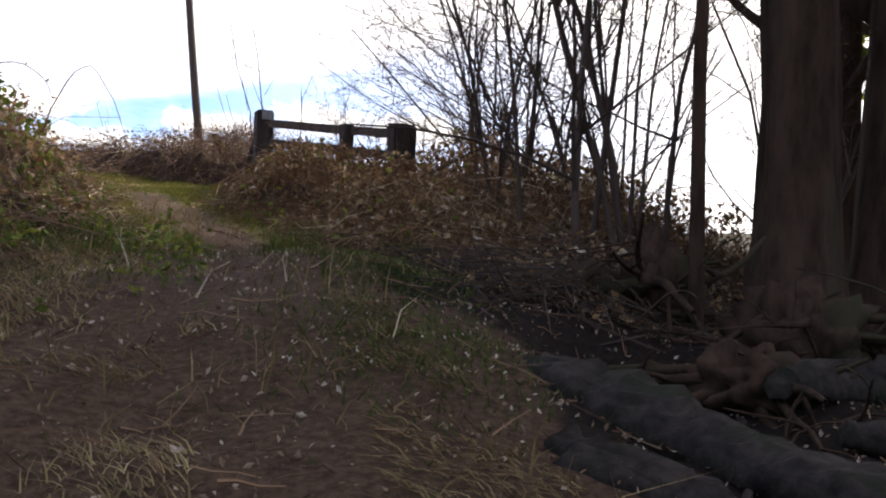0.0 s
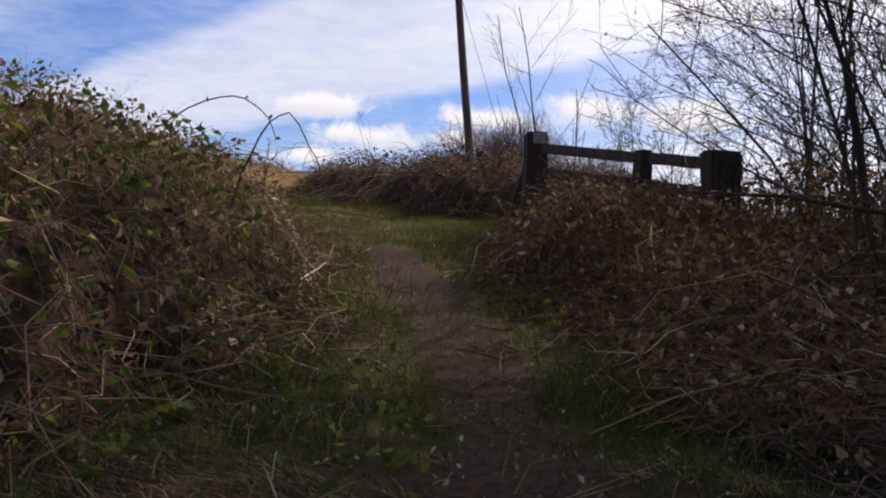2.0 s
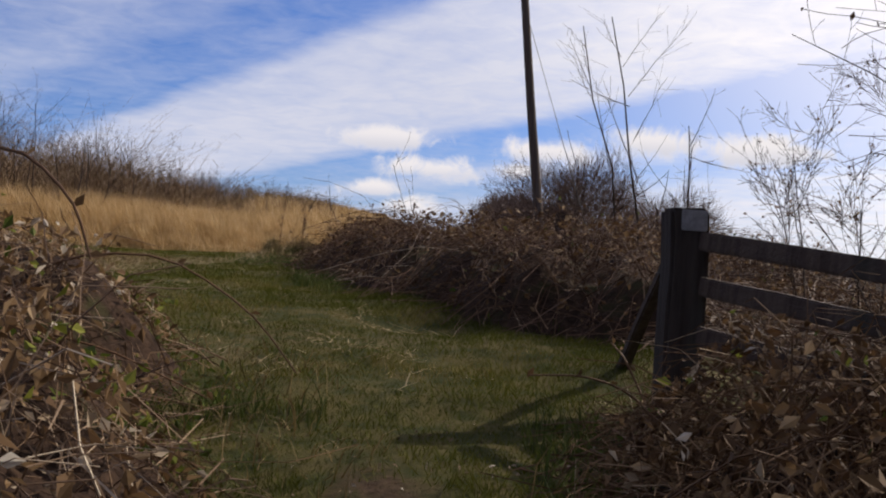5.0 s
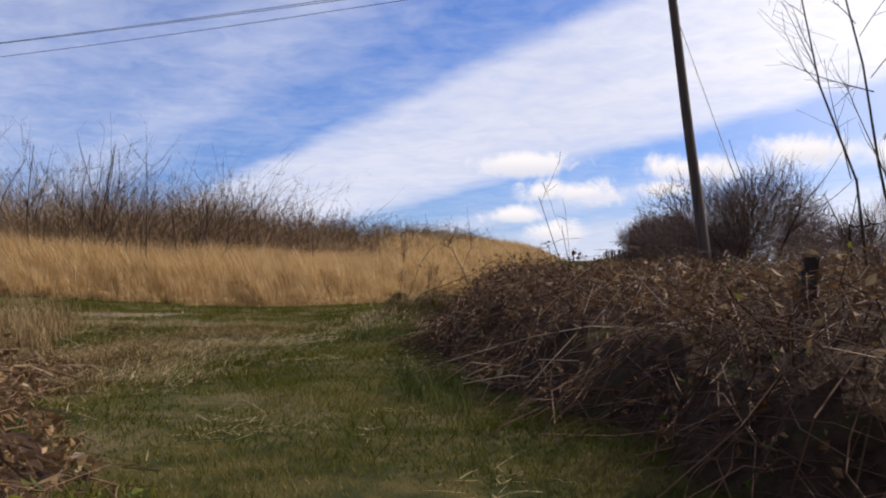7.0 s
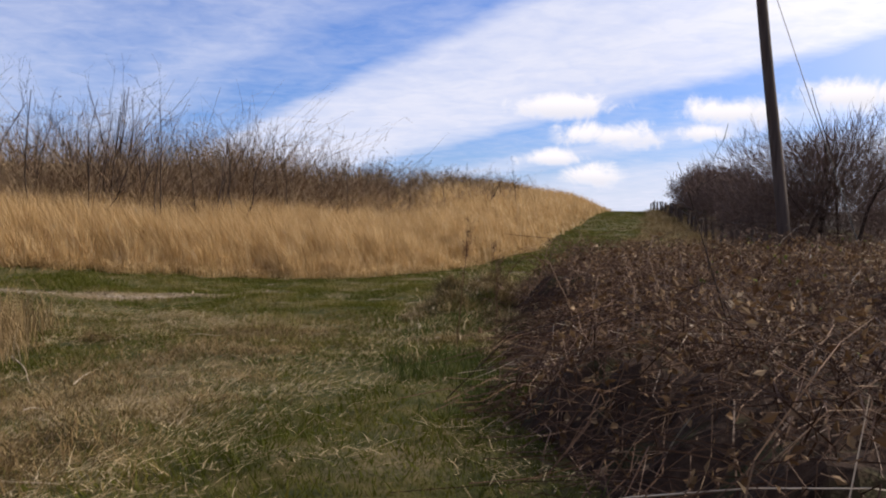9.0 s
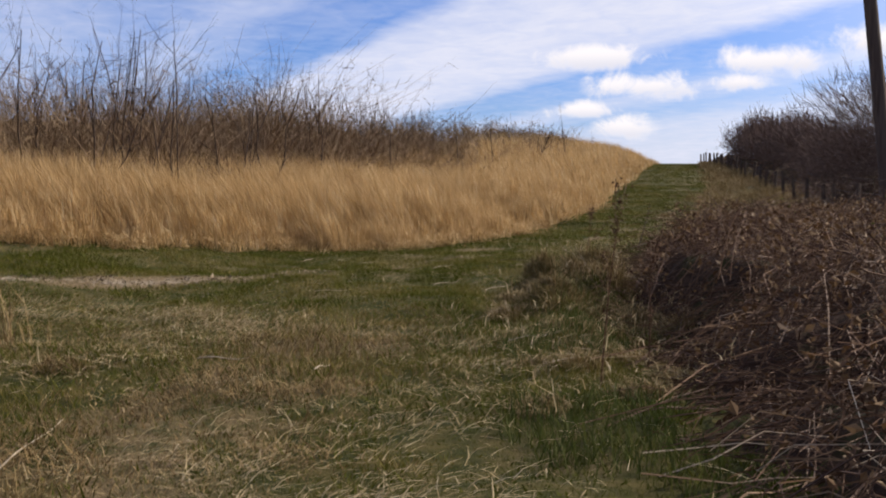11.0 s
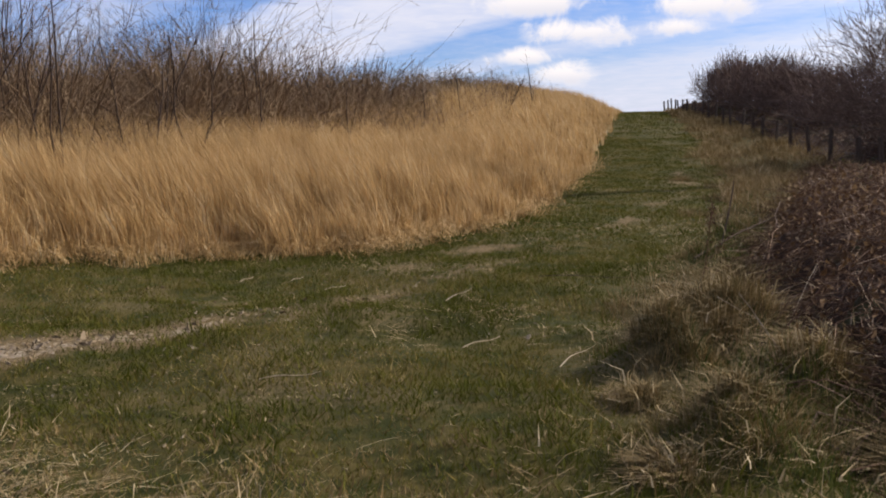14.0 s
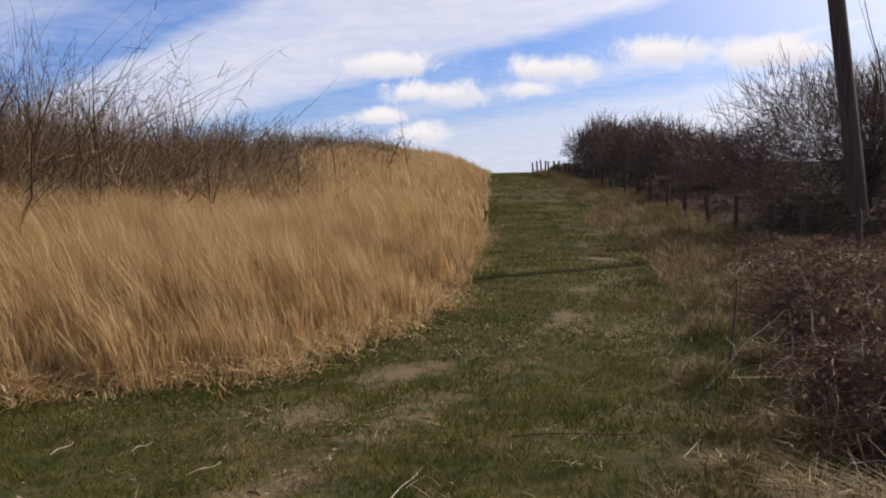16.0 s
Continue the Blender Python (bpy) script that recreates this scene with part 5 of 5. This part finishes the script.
shade_tree(on(7.0, -2.4), 7.8, (2.1, 2.1, 3.0), 42, "unseen ivy-clad tree added beyond the bare trees for shade")
shade_tree(on(10.0, 2.8), 9.0, (2.2, 2.2, 3.2), 43, "tall unseen ivy-clad tree added to shade the climb")
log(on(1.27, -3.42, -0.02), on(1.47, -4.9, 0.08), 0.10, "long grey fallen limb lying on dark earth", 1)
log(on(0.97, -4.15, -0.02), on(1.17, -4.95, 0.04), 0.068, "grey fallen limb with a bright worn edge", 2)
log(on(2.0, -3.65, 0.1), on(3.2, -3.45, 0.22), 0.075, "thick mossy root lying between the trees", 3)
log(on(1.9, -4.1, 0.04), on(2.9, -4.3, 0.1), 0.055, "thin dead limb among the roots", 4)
root_plate(on(2.6, -3.05, -0.1), (0.27, 0.25, 0.26), "rounded dark stump with torn roots", 1)
root_plate(on(2.32, -2.4, -0.1), (0.22, 0.2, 0.27), "upright dark broken stump", 2)
root_plate(on(2.15, -3.4, -0.12), (0.26, 0.2, 0.14), "low gnarled root mass beside the tree", 3)
root_plate(on(3.3, -3.0, -0.12), (0.34, 0.3, 0.24), "tangled root mass at the foot of the tree", 4)
root_plate(on(1.95, -2.3, -0.12), (0.24, 0.3, 0.16), "low gnarled root mass beside the tree", 5)


# ---- scrub on the rise ----
def build_scrub():
    h = Heap()
    for n, x0, x1, y0, y1, thick, each in ((900, -16, -6, 18, 38, 0.0074, 15), (260, -34, -12, 14, 40, 0.010, 11), (380, -14, -4, 36, 76, 0.014, 11)):
        cx, cy = scatter(n * 6, x0, x1, y0, y1)
        d = in_tall(cx, cy) - 3.6 - 1.3 * (1 - step(cy, 23, 31)) - 1.1 * bumps(cx, cy, 2.2, 111)
        keep = d > 0
        cx, cy, d = cx[keep][:n], cy[keep][:n], d[keep][:n]
        big_one = (0.95 + 0.75 * step(d, 0, 2.2)) * rng.uniform(0.55, 1.35, len(cx)) * (1 + 0.3 * bumps(cx, cy, 1.8, 112)) * (1 - 0.4 * step(cy, 32, 44))
        i = np.repeat(np.arange(len(cx)), each)
        m, K = len(i), 4
        t = np.linspace(0, 1, K)[None]
        a, fan = rng.random(m) * 6.283, np.abs(rng.normal(0, 0.62, m))
        tall = big_one[i] * rng.uniform(0.35, 1.1, m) * (1 + 0.35 * (rng.random(m) < 0.05))
        low = rng.choice([0.0, 0.25, 0.4, 0.6], m) * big_one[i]
        ox, oy = np.cos(a) * fan, np.sin(a) * fan
        bx, by = cx[i] + ox * low * 0.8 + rng.normal(0, 0.08, m), cy[i] + oy * low * 0.8 + rng.normal(0, 0.08, m)
        run = (tall - low * 0.5)[:, None]
        P = np.stack([bx[:, None] + ox[:, None] * run * (t + 0.35 * t ** 2) + 0.055 * rng.normal(size=(m, K)), by[:, None] + oy[:, None] * run * (t + 0.35 * t ** 2) + 0.055 * rng.normal(size=(m, K)),
                      ground_z(bx, by)[:, None] + low[:, None] + run * t], 2)
        h.tubes(P, thick * rng.uniform(0.45, 1.25, m)[:, None] * (1.15 - 0.9 * t), 3)
        # short side shoots in every direction
        i = rng.integers(0, m, len(cx) * 28)
        f = rng.uniform(0.05, 1.0, len(i)) ** 1.4
        at = P[i, 0] + (P[i, 3] - P[i, 0]) * f[:, None] + rng.normal(0, 0.07, (len(i), 3))
        way = rng.normal(0, 0.6, (len(i), 3)) + np.array([0, 0, 0.35])
        tw = np.stack([at, at + way * rng.uniform(0.1, 0.36, len(i))[:, None]], 1)
        h.tubes(tw, thick * 0.8 * np.tile([1.0, 0.5], (len(i), 1)), 3)
    stuff("scrub", h, M_SCRUB, "dense brown leafless scrub on the rise behind the tall grass", "scrub")
    spots = [(-11.7, 24.4, 3.8, 4), (-12.6, 22.4, 2.6, 2), (-9.8, 25.0, 2.6, 2), (-13.6, 20.6, 2.8, 2), (-10.4, 22.6, 2.6, 2), (-8.6, 26.6, 2.2, 1), (-15.2, 19.6, 2.9, 2), (-11.6, 20.9, 2.7, 1), (-7.6, 28.5, 2.0, 1),
             (-8.6, 30.5, 2.2, 2), (-7.0, 33, 2.0, 1), (-13.2, 25.2, 2.6, 1), (-9.5, 28.5, 2.6, 2), (-6.8, 38, 2.0, 1), (-6.2, 43, 2.2, 2), (-12.2, 23.4, 3.2, 3), (-5.6, 49, 2.2, 2), (-9.2, 23.6, 2.5, 2), (-16.5, 22.5, 3.0, 2), (-12.9, 21.3, 3.4, 2), (-10.9, 21.8, 3.2, 3), (-11.2, 23.0, 3.5, 2), (-9.6, 22.2, 2.9, 2), (-13.8, 22.4, 3.5, 3), (-8.9, 24.6, 2.7, 2)]
    for k, (x, y, tall, stems) in enumerate(spots):
        sapling(on(x, y), tall, "bare sapling standing out of the scrub", 200 + k, lean=(0.05 * math.sin(k), 0), group="saplings on the rise", stems=stems, radius=0.019, mat=M_TWIG, curl=0.09, spread=0.5)


build_scrub()


# ---- small things on the ground ----
def stalk(at, way, length, seed, label, mat, radius=0.005):
    rnd = np.random.default_rng(seed)
    out = []
    root = thing("dead_stalk", at, label, "stalk", "pale dead stalks")
    branching(None, np.zeros(3), np.array(way, float), length, radius, 1, rnd, 0.5, 0.12, 0.0, (0, 2), out)
    part("stem", limbs_mesh("stem", out, mat), root)


M_PALE = material("bleached_stalk", mottled((0.30, 0.235, 0.15), (0.54, 0.45, 0.32), 20), 0.7)
for k, (x, y, up, way, length) in enumerate([
        (0.15, -2.95, 0.02, (0.25, 0.1, 0.5), 0.12), (0.5, -2.72, 0.02, (-0.1, 0.1, 0.6), 0.13), (-0.62, -3.1, 0.02, (-0.15, 0.2, 0.6), 0.15), (-0.5, -3.0, 0.02, (0.15, 0.1, 0.5), 0.13), (-0.05, -2.2, 0.02, (-0.15, 0.1, 0.6), 0.14),
        (0.86, 6.75, 0.05, (0.25, 0.3, 0.75), 0.5), (0.0, 9.9, 0.05, (0.3, 0.2, 0.9), 0.45), (-0.35, 10.2, 0.1, (0.5, 0.1, 0.4), 0.5), (-0.45, 8.9, 0.1, (0.2, -0.3, 0.9), 0.4), (0.3, 8.4, 0.3, (0.4, -0.2, 0.6), 0.5), (0.7, 7.6, 0.4, (-0.5, 0.2, 0.4), 0.5),
        (-1.9, 17.6, 0.05, (0.3, 0.4, 0.5), 0.5), (-1.6, 18.6, 0.1, (0.5, 0.1, 0.5), 0.5), (-1.4, 20.2, 0.1, (-0.5, 0.3, 0.5), 0.6), (-2.2, 16.2, 0.05, (-0.3, 0.2, 0.5), 0.35), (1.2, 3.4, 0.05, (-0.4, -0.2, 0.9), 0.28), (-4.4, 9.2, 0.03, (-0.2, 0, 0.9), 0.4), (-4.7, 9.9, 0.03, (0.15, 0, 0.9), 0.45), (-5.3, 10.2, 0.03, (-0.1, 0, 0.9), 0.5)]):
    stalk(on(x, y, up), way, length, 300 + k, "pale bent dry stalk standing by the path", M_PALE)


def stick(a, b, seed, up_a=0.025, up_b=0.03, mat=None, radius=0.0034, name="dead_stalk", label="pale dry stalk lying on the turf", category="stalk"):
    """A dry stick from one spot of the ground to another, a little bent, with a side shoot."""
    rnd = np.random.default_rng(seed)
    p, q = on(*a, up_a), on(*b, up_b)
    K = 9
    t = np.linspace(0, 1, K)
    side = np.cross(q - p, [0, 0, 1.0])
    P = np.outer(t, q - p) + np.outer(np.sin(t * math.pi) * rnd.normal(0, 0.03) + 0.006 * np.sin(t * 9), side)
    P[:, 2] += 0.01 * np.sin(t * 6) + 0.015
    root = thing(name, p, label, category, "pale dead stalks" if name == "dead_stalk" else "")
    h = Heap()
    h.tubes(P[None], (radius * (1 - 0.5 * t) * (1 + 0.2 * rnd.normal(size=K) * 0.4))[None], 6)
    part("stem", h.mesh("stem", mat or M_PALE, True), root)
    out = []
    branching(None, P[5], q - p + rnd.normal(0, 0.25, 3), 0.09 * float(np.linalg.norm(q - p)), radius * 0.5, 0, rnd, out=out)
    part("side_shoot", limbs_mesh("side_shoot", out, mat or M_PALE), root)
    return root


for k, (a, c) in enumerate([((-2.65, 13.91), (-2.29, 14.02)), ((-2.26, 13.12), (-1.85, 13.59)), ((-4.36, 12.73), (-4.03, 12.74)), ((-3.6, 12.7), (-3.58, 12.92)), ((-2.21, 13.6), (-1.73, 13.76)),
                            ((-4.22, 18.36), (-4.08, 18.82)), ((-5.3, 18.84), (-5.17, 19.05)), ((-6.23, 19.35), (-6.17, 19.54)), ((-5.76, 19.36), (-5.69, 19.5)), ((-2.69, 18.99), (-2.12, 20.0)),
                            ((-4.22, 10.71), (-4.44, 11.51)), ((-5.27, 11.54), (-4.51, 10.67)), ((-3.97, 9.81), (-3.87, 9.98)), ((-4.9, 16.2), (-4.6, 16.35)), ((-3.3, 16.6), (-3.1, 17.1)), ((-1.1, -3.6), (-0.7, -3.5)), ((-3.9, 17.0), (-3.7, 17.3))]):
    stick(a, c, 400 + k, radius=0.0052 if a[1] < 14.2 else 0.0036)
stick((-5.9, 21.62), (-5.94, 22.3), 430, 0.03, 0.3)
stick((-3.58, 19.34), (-2.77, 19.46), 431, 0.02, 0.02, M_TWIG, 0.004, "fallen_branch", "dark bent stick lying on the turf", "branch")
for k, (a, c, up) in enumerate([((-1.38, -0.52), (-0.94, -0.48), 0.22), ((-1.0, -0.45), (-0.62, -0.56), 0.16), ((-0.85, -1.25), (-0.5, -1.0), 0.1), ((-0.7, -1.1), (-0.5, -0.36), 0.12), ((-1.3, -0.9), (-0.8, -0.7), 0.15), ((-1.5, -0.75), (-1.0, -0.95), 0.15), ((-0.9, -0.2), (-0.5, -0.1), 0.15)]):
    stick(a, c, 440 + k, up, up, None, 0.005, label="bleached dead stem lying against the brambles")
stick((-0.23, 0.2), (-0.16, 1.05), 450, 0.06, 0.14, None, 0.0085, "forked_branch", "bleached forked branch lying beside the path", "branch")
stick((-0.2, 0.55), (-0.42, 0.95), 451, 0.08, 0.16, None, 0.006, "forked_branch", "bleached forked branch lying beside the path", "branch")
stick((-2.2, 20.4), (-1.0, 22.3), 452, 0.05, 0.32, M_TWIG, 0.011, "dead_branch", "dark dead branch leaning out of the brambles", "branch")
stick((-1.9, 20.9), (-1.75, 21.2), 453, 0.05, 0.75, M_TWIG, 0.012, "dead_branch", "dark dead branch leaning out of the brambles", "branch")


def arching_cane(points, label, seed):
    """One long thorny shoot bent over to the ground."""
    P = np.array(points, float)
    t = np.linspace(0, 1, 14)
    u = np.linspace(0, 1, len(P))
    C = np.stack([np.interp(t, u, P[:, k]) for k in range(3)], 1)
    C[1:-1] = (C[:-2] + 2 * C[1:-1] + C[2:]) / 4
    root = thing("bramble_shoot", C[0], label, "bramble shoot", "single shoots")
    h = Heap()
    h.tubes((C - C[0])[None], (0.0065 * (1 - 0.5 * t))[None], 5)
    part("shoot", h.mesh("shoot", M_CANE, True), root)
    for p in (C - C[0])[4::3]:
        g = Heap()
        g.leaves(p[None] + 0.01, np.full(1, 0.024))
        part("leaf", g.mesh("leaf", M_LEAF_DRY), root)


arching_cane([on(1.32, 3.3), (1.18, 3.25, 0.76), (1.06, 3.23, 0.84), (0.91, 3.2, 0.88), (0.7, 3.2, 0.87)], "long reddish bramble shoot arching from the post foot", 1)
arching_cane([on(1.25, 3.2), (1.17, 3.3, 0.8), (1.1, 3.35, 0.95), (1.05, 3.38, 1.0)], "short bent shoot at the foot of the gate post", 2)
arching_cane([on(-1.5, 3.2, 0.2), (-1.2, 3.3, 1.25), (-0.8, 3.4, 1.28), (-0.45, 3.5, 1.05), (-0.25, 3.5, 0.8)], "long dark bramble shoot hanging over the turf", 3)
arching_cane([on(-1.8, 3.0, 0.2), (-1.3, 3.0, 1.0), (-0.9, 3.1, 0.9), (-0.55, 3.2, 0.72)], "long dark bramble shoot hanging over the turf", 4)
arching_cane([on(-1.6, 2.2, 0.5), (-1.1, 2.1, 1.5), (-0.8, 2.0, 1.55), (-0.6, 1.9, 1.4), (-0.55, 1.9, 1.25)], "thin arching shoot above the thicket", 5)


def dock(at, tall, seed):
    """A dead dock plant: a ribbed stem with rusty seed heads."""
    rnd = np.random.default_rng(seed)
    root = thing("dock_plant", at, "dead dock plant with rusty seed heads", "weed", "dead docks")
    out = []
    branching(None, np.zeros(3), np.array([rnd.normal(0, 0.15), 0, 1.0]), tall, 0.006, 1, rnd, 0.25, 0.05, 0.1, (3, 5), out, (0.25, 0.4), 0.5)
    part("stem", limbs_mesh("stem", out, M_CANE), root)
    g = Heap()
    at_seed = np.concatenate([c[0][2:] for c in out])
    at_seed = np.repeat(at_seed, 14, 0) + rnd.normal(0, 0.018, (len(at_seed) * 14, 3))
    g.leaves(at_seed, rnd.uniform(0.006, 0.012, len(at_seed)))
    tagged(part("seed_head", g.mesh("seed_head", M_DOCK), root), kind="stuff")


M_DOCK = material("dock_seed", by_island([(0.0, (0.05, 0.022, 0.012)), (1.0, (0.16, 0.075, 0.035))], 0.2), 0.8)
dock(on(-1.95, 12.7), 0.85, 1)
dock(on(-1.7, 13.3), 0.7, 2)
dock(on(-2.45, 17.9), 0.6, 3)
sapling(on(0.15, 10.3), 1.35, "thin leaning dead stalk above the brambles", 61, lean=(-0.35, -0.1), radius=0.007, group="dead stalks", kids=(2, 4))
sapling(on(0.25, 11.2), 1.3, "thin leaning dead stalk above the brambles", 62, lean=(-0.3, 0), radius=0.007, group="dead stalks", kids=(2, 4))


def scrap(at, seed):
    """A crumpled pale scrap."""
    bm = bmesh.new()
    bmesh.ops.create_grid(bm, x_segments=9, y_segments=6, size=0.5)
    for v in bm.verts:
        q = v.co * 4 + Vector((seed, 0, 0))
        v.co = Vector((v.co.x * 0.16, v.co.y * 0.09, 0.03 + 0.03 * noise.noise(q) + 0.015 * noise.noise(q * 3)))
    bmesh.ops.solidify(bm, geom=bm.faces[:], thickness=0.003)
    ob = tagged(new("paper_scrap", bm_mesh("paper_scrap", bm, M_SCRAP)), "crumpled white scrap at the foot of the gate post", "litter")
    ob.location = at


M_SCRAP = material("scrap", mottled((0.62, 0.60, 0.57), (0.80, 0.78, 0.75), 30), 0.6)
scrap(on(1.30, 3.62, 0.0), 2)


def build_litter():
    g = Heap()
    x, y = scatter(26000, -4.5, 4.5, -6.5, 3.5)
    w = 1 - 0.75 * step(y, -2.5, 1.0)
    keep = (rng.random(len(x)) < w) & (left_thicket(x, y) < 0.5)
    x, y = x[keep], y[keep]
    g.leaves(lift(x, y, 0.012), rng.uniform(0.004, 0.015, len(x)))
    stuff("fallen_leaves", g, M_LITTER_LEAF, "withered leaves and chips strewn over bare earth", "leaf litter")
    h = Heap()
    x, y = scatter(2600, -4.5, 4.5, -6.5, 1.0)
    n, K = len(x), 4
    t = np.linspace(0, 1, K)[None]
    a, r = rng.random(n) * 6.3, rng.gamma(2.0, 0.06, n)
    px, py = x[:, None] + np.cos(a)[:, None] * r[:, None] * t, y[:, None] + np.sin(a)[:, None] * r[:, None] * t
    P = np.stack([px, py, ground_z(px, py) + 0.01 + rng.uniform(0, 0.25, n)[:, None] * r[:, None] * t], 2)
    h.tubes(P + 0.006 * rng.normal(size=P.shape), rng.uniform(0.0015, 0.0045, n)[:, None] * (1.1 - 0.6 * t), 3)
    stuff("fallen_twigs", h, M_CANE, "small dead twigs scattered on the earth", "twigs")
    s, lush = Heap(), Heap()
    x, y = scatter(16000, -4.2, 2.6, -5.6, 4.5)
    d = left_thicket(x, y)
    keep = (d > -0.6) & (d < 1.2) | (y < -1.4) & (bumps(x, y, 0.6, 121) + rng.normal(0, 0.25, len(x)) > 0.25) | (right_bank(x, y) > -0.2) & (right_bank(x, y) < 1.2)
    keep &= (x < 0.85) | (y > -2.4)
    x, y = x[keep], y[keep]
    base = lift(x, y, 0.0)
    q = rng.uniform(0.06, 0.26, len(x))
    tip = base + np.stack([rng.normal(0.3, 0.6, len(x)) * q, rng.normal(-0.2, 0.5, len(x)) * q, q * rng.uniform(0.1, 0.8, len(x))], 1)
    s.blades(base, tip, 0.003, 0.7)
    x, y = scatter(60000, -3.2, 1.7, -5.8, -0.8)
    keep = (bumps(x, y, 0.45, 122) + 0.5 * bumps(x, y, 0.16, 123) + 0.25 * (x < 0) > 0.12) & ((x < 0.85) | (y > -2.4)) & (np.abs(x - soft_line(y, TROD_Y, TROD_X, 0.4)) > 0.2)
    x, y = x[keep][:27000], y[keep][:27000]
    base = lift(x, y, 0.0)
    q = rng.uniform(0.03, 0.13, len(x))
    w = 2.6 + 1.2 * bumps(x, y, 0.5, 124) + rng.normal(0, 0.5, len(x))
    tip = base + np.stack([np.cos(w) * q, np.sin(w) * q, q * rng.uniform(0.05, 0.45, len(x))], 1)
    s.blades(base, tip, 0.0026, 0.7)
    for cx, cy, wide, m in ((0.75, -3.4, 0.5, 1300), (-0.75, -4.4, 0.35, 900), (1.0, -1.3, 0.4, 2200), (1.05, -2.2, 0.4, 1500), (-0.1, -1.3, 0.45, 900), (-1.2, -2.6, 0.5, 700), (-0.5, -2.3, 0.5, 600)):
        px, py = cx + rng.normal(0, wide * 0.5, m), cy + rng.normal(0, wide * 0.7, m)
        b0 = lift(px, py, -0.004)
        q = rng.uniform(0.02, 0.055, m)
        lush.spikes(b0, b0 + np.stack([rng.normal(0, 0.6, m) * q, rng.normal(0, 0.6, m) * q, q], 1), 0.004)
    weeds = Heap()
    x, y = scatter(2800, -1.6, 1.5, -3.2, 0.6)
    off = np.abs(x - soft_line(y, TROD_Y, TROD_X, 0.4))
    keep = (off > 0.25) & (off < 0.95) & (bumps(x, y, 0.5, 125) + rng.normal(0, 0.2, len(x)) > 0.12) & ((x < 1.2) | (y > -1.6))
    x, y = x[keep], y[keep]
    weeds.leaves(lift(x, y, 0.0) + np.stack([0 * x, 0 * x, rng.gamma(2.0, 0.03, len(x))], 1), rng.uniform(0.010, 0.030, len(x)))
    stuff("leafy_weeds", weeds, M_LEAF_GREEN, "low green leafy weeds beside the trodden path", "weeds")
    stuff("green_tufts", lush, M_LUSH, "low green tufts growing through the bare earth", "grass")
    stuff("dead_grass", s, M_TUSSOCK, "bleached dead grass along the bramble edge", "grass")


build_litter()
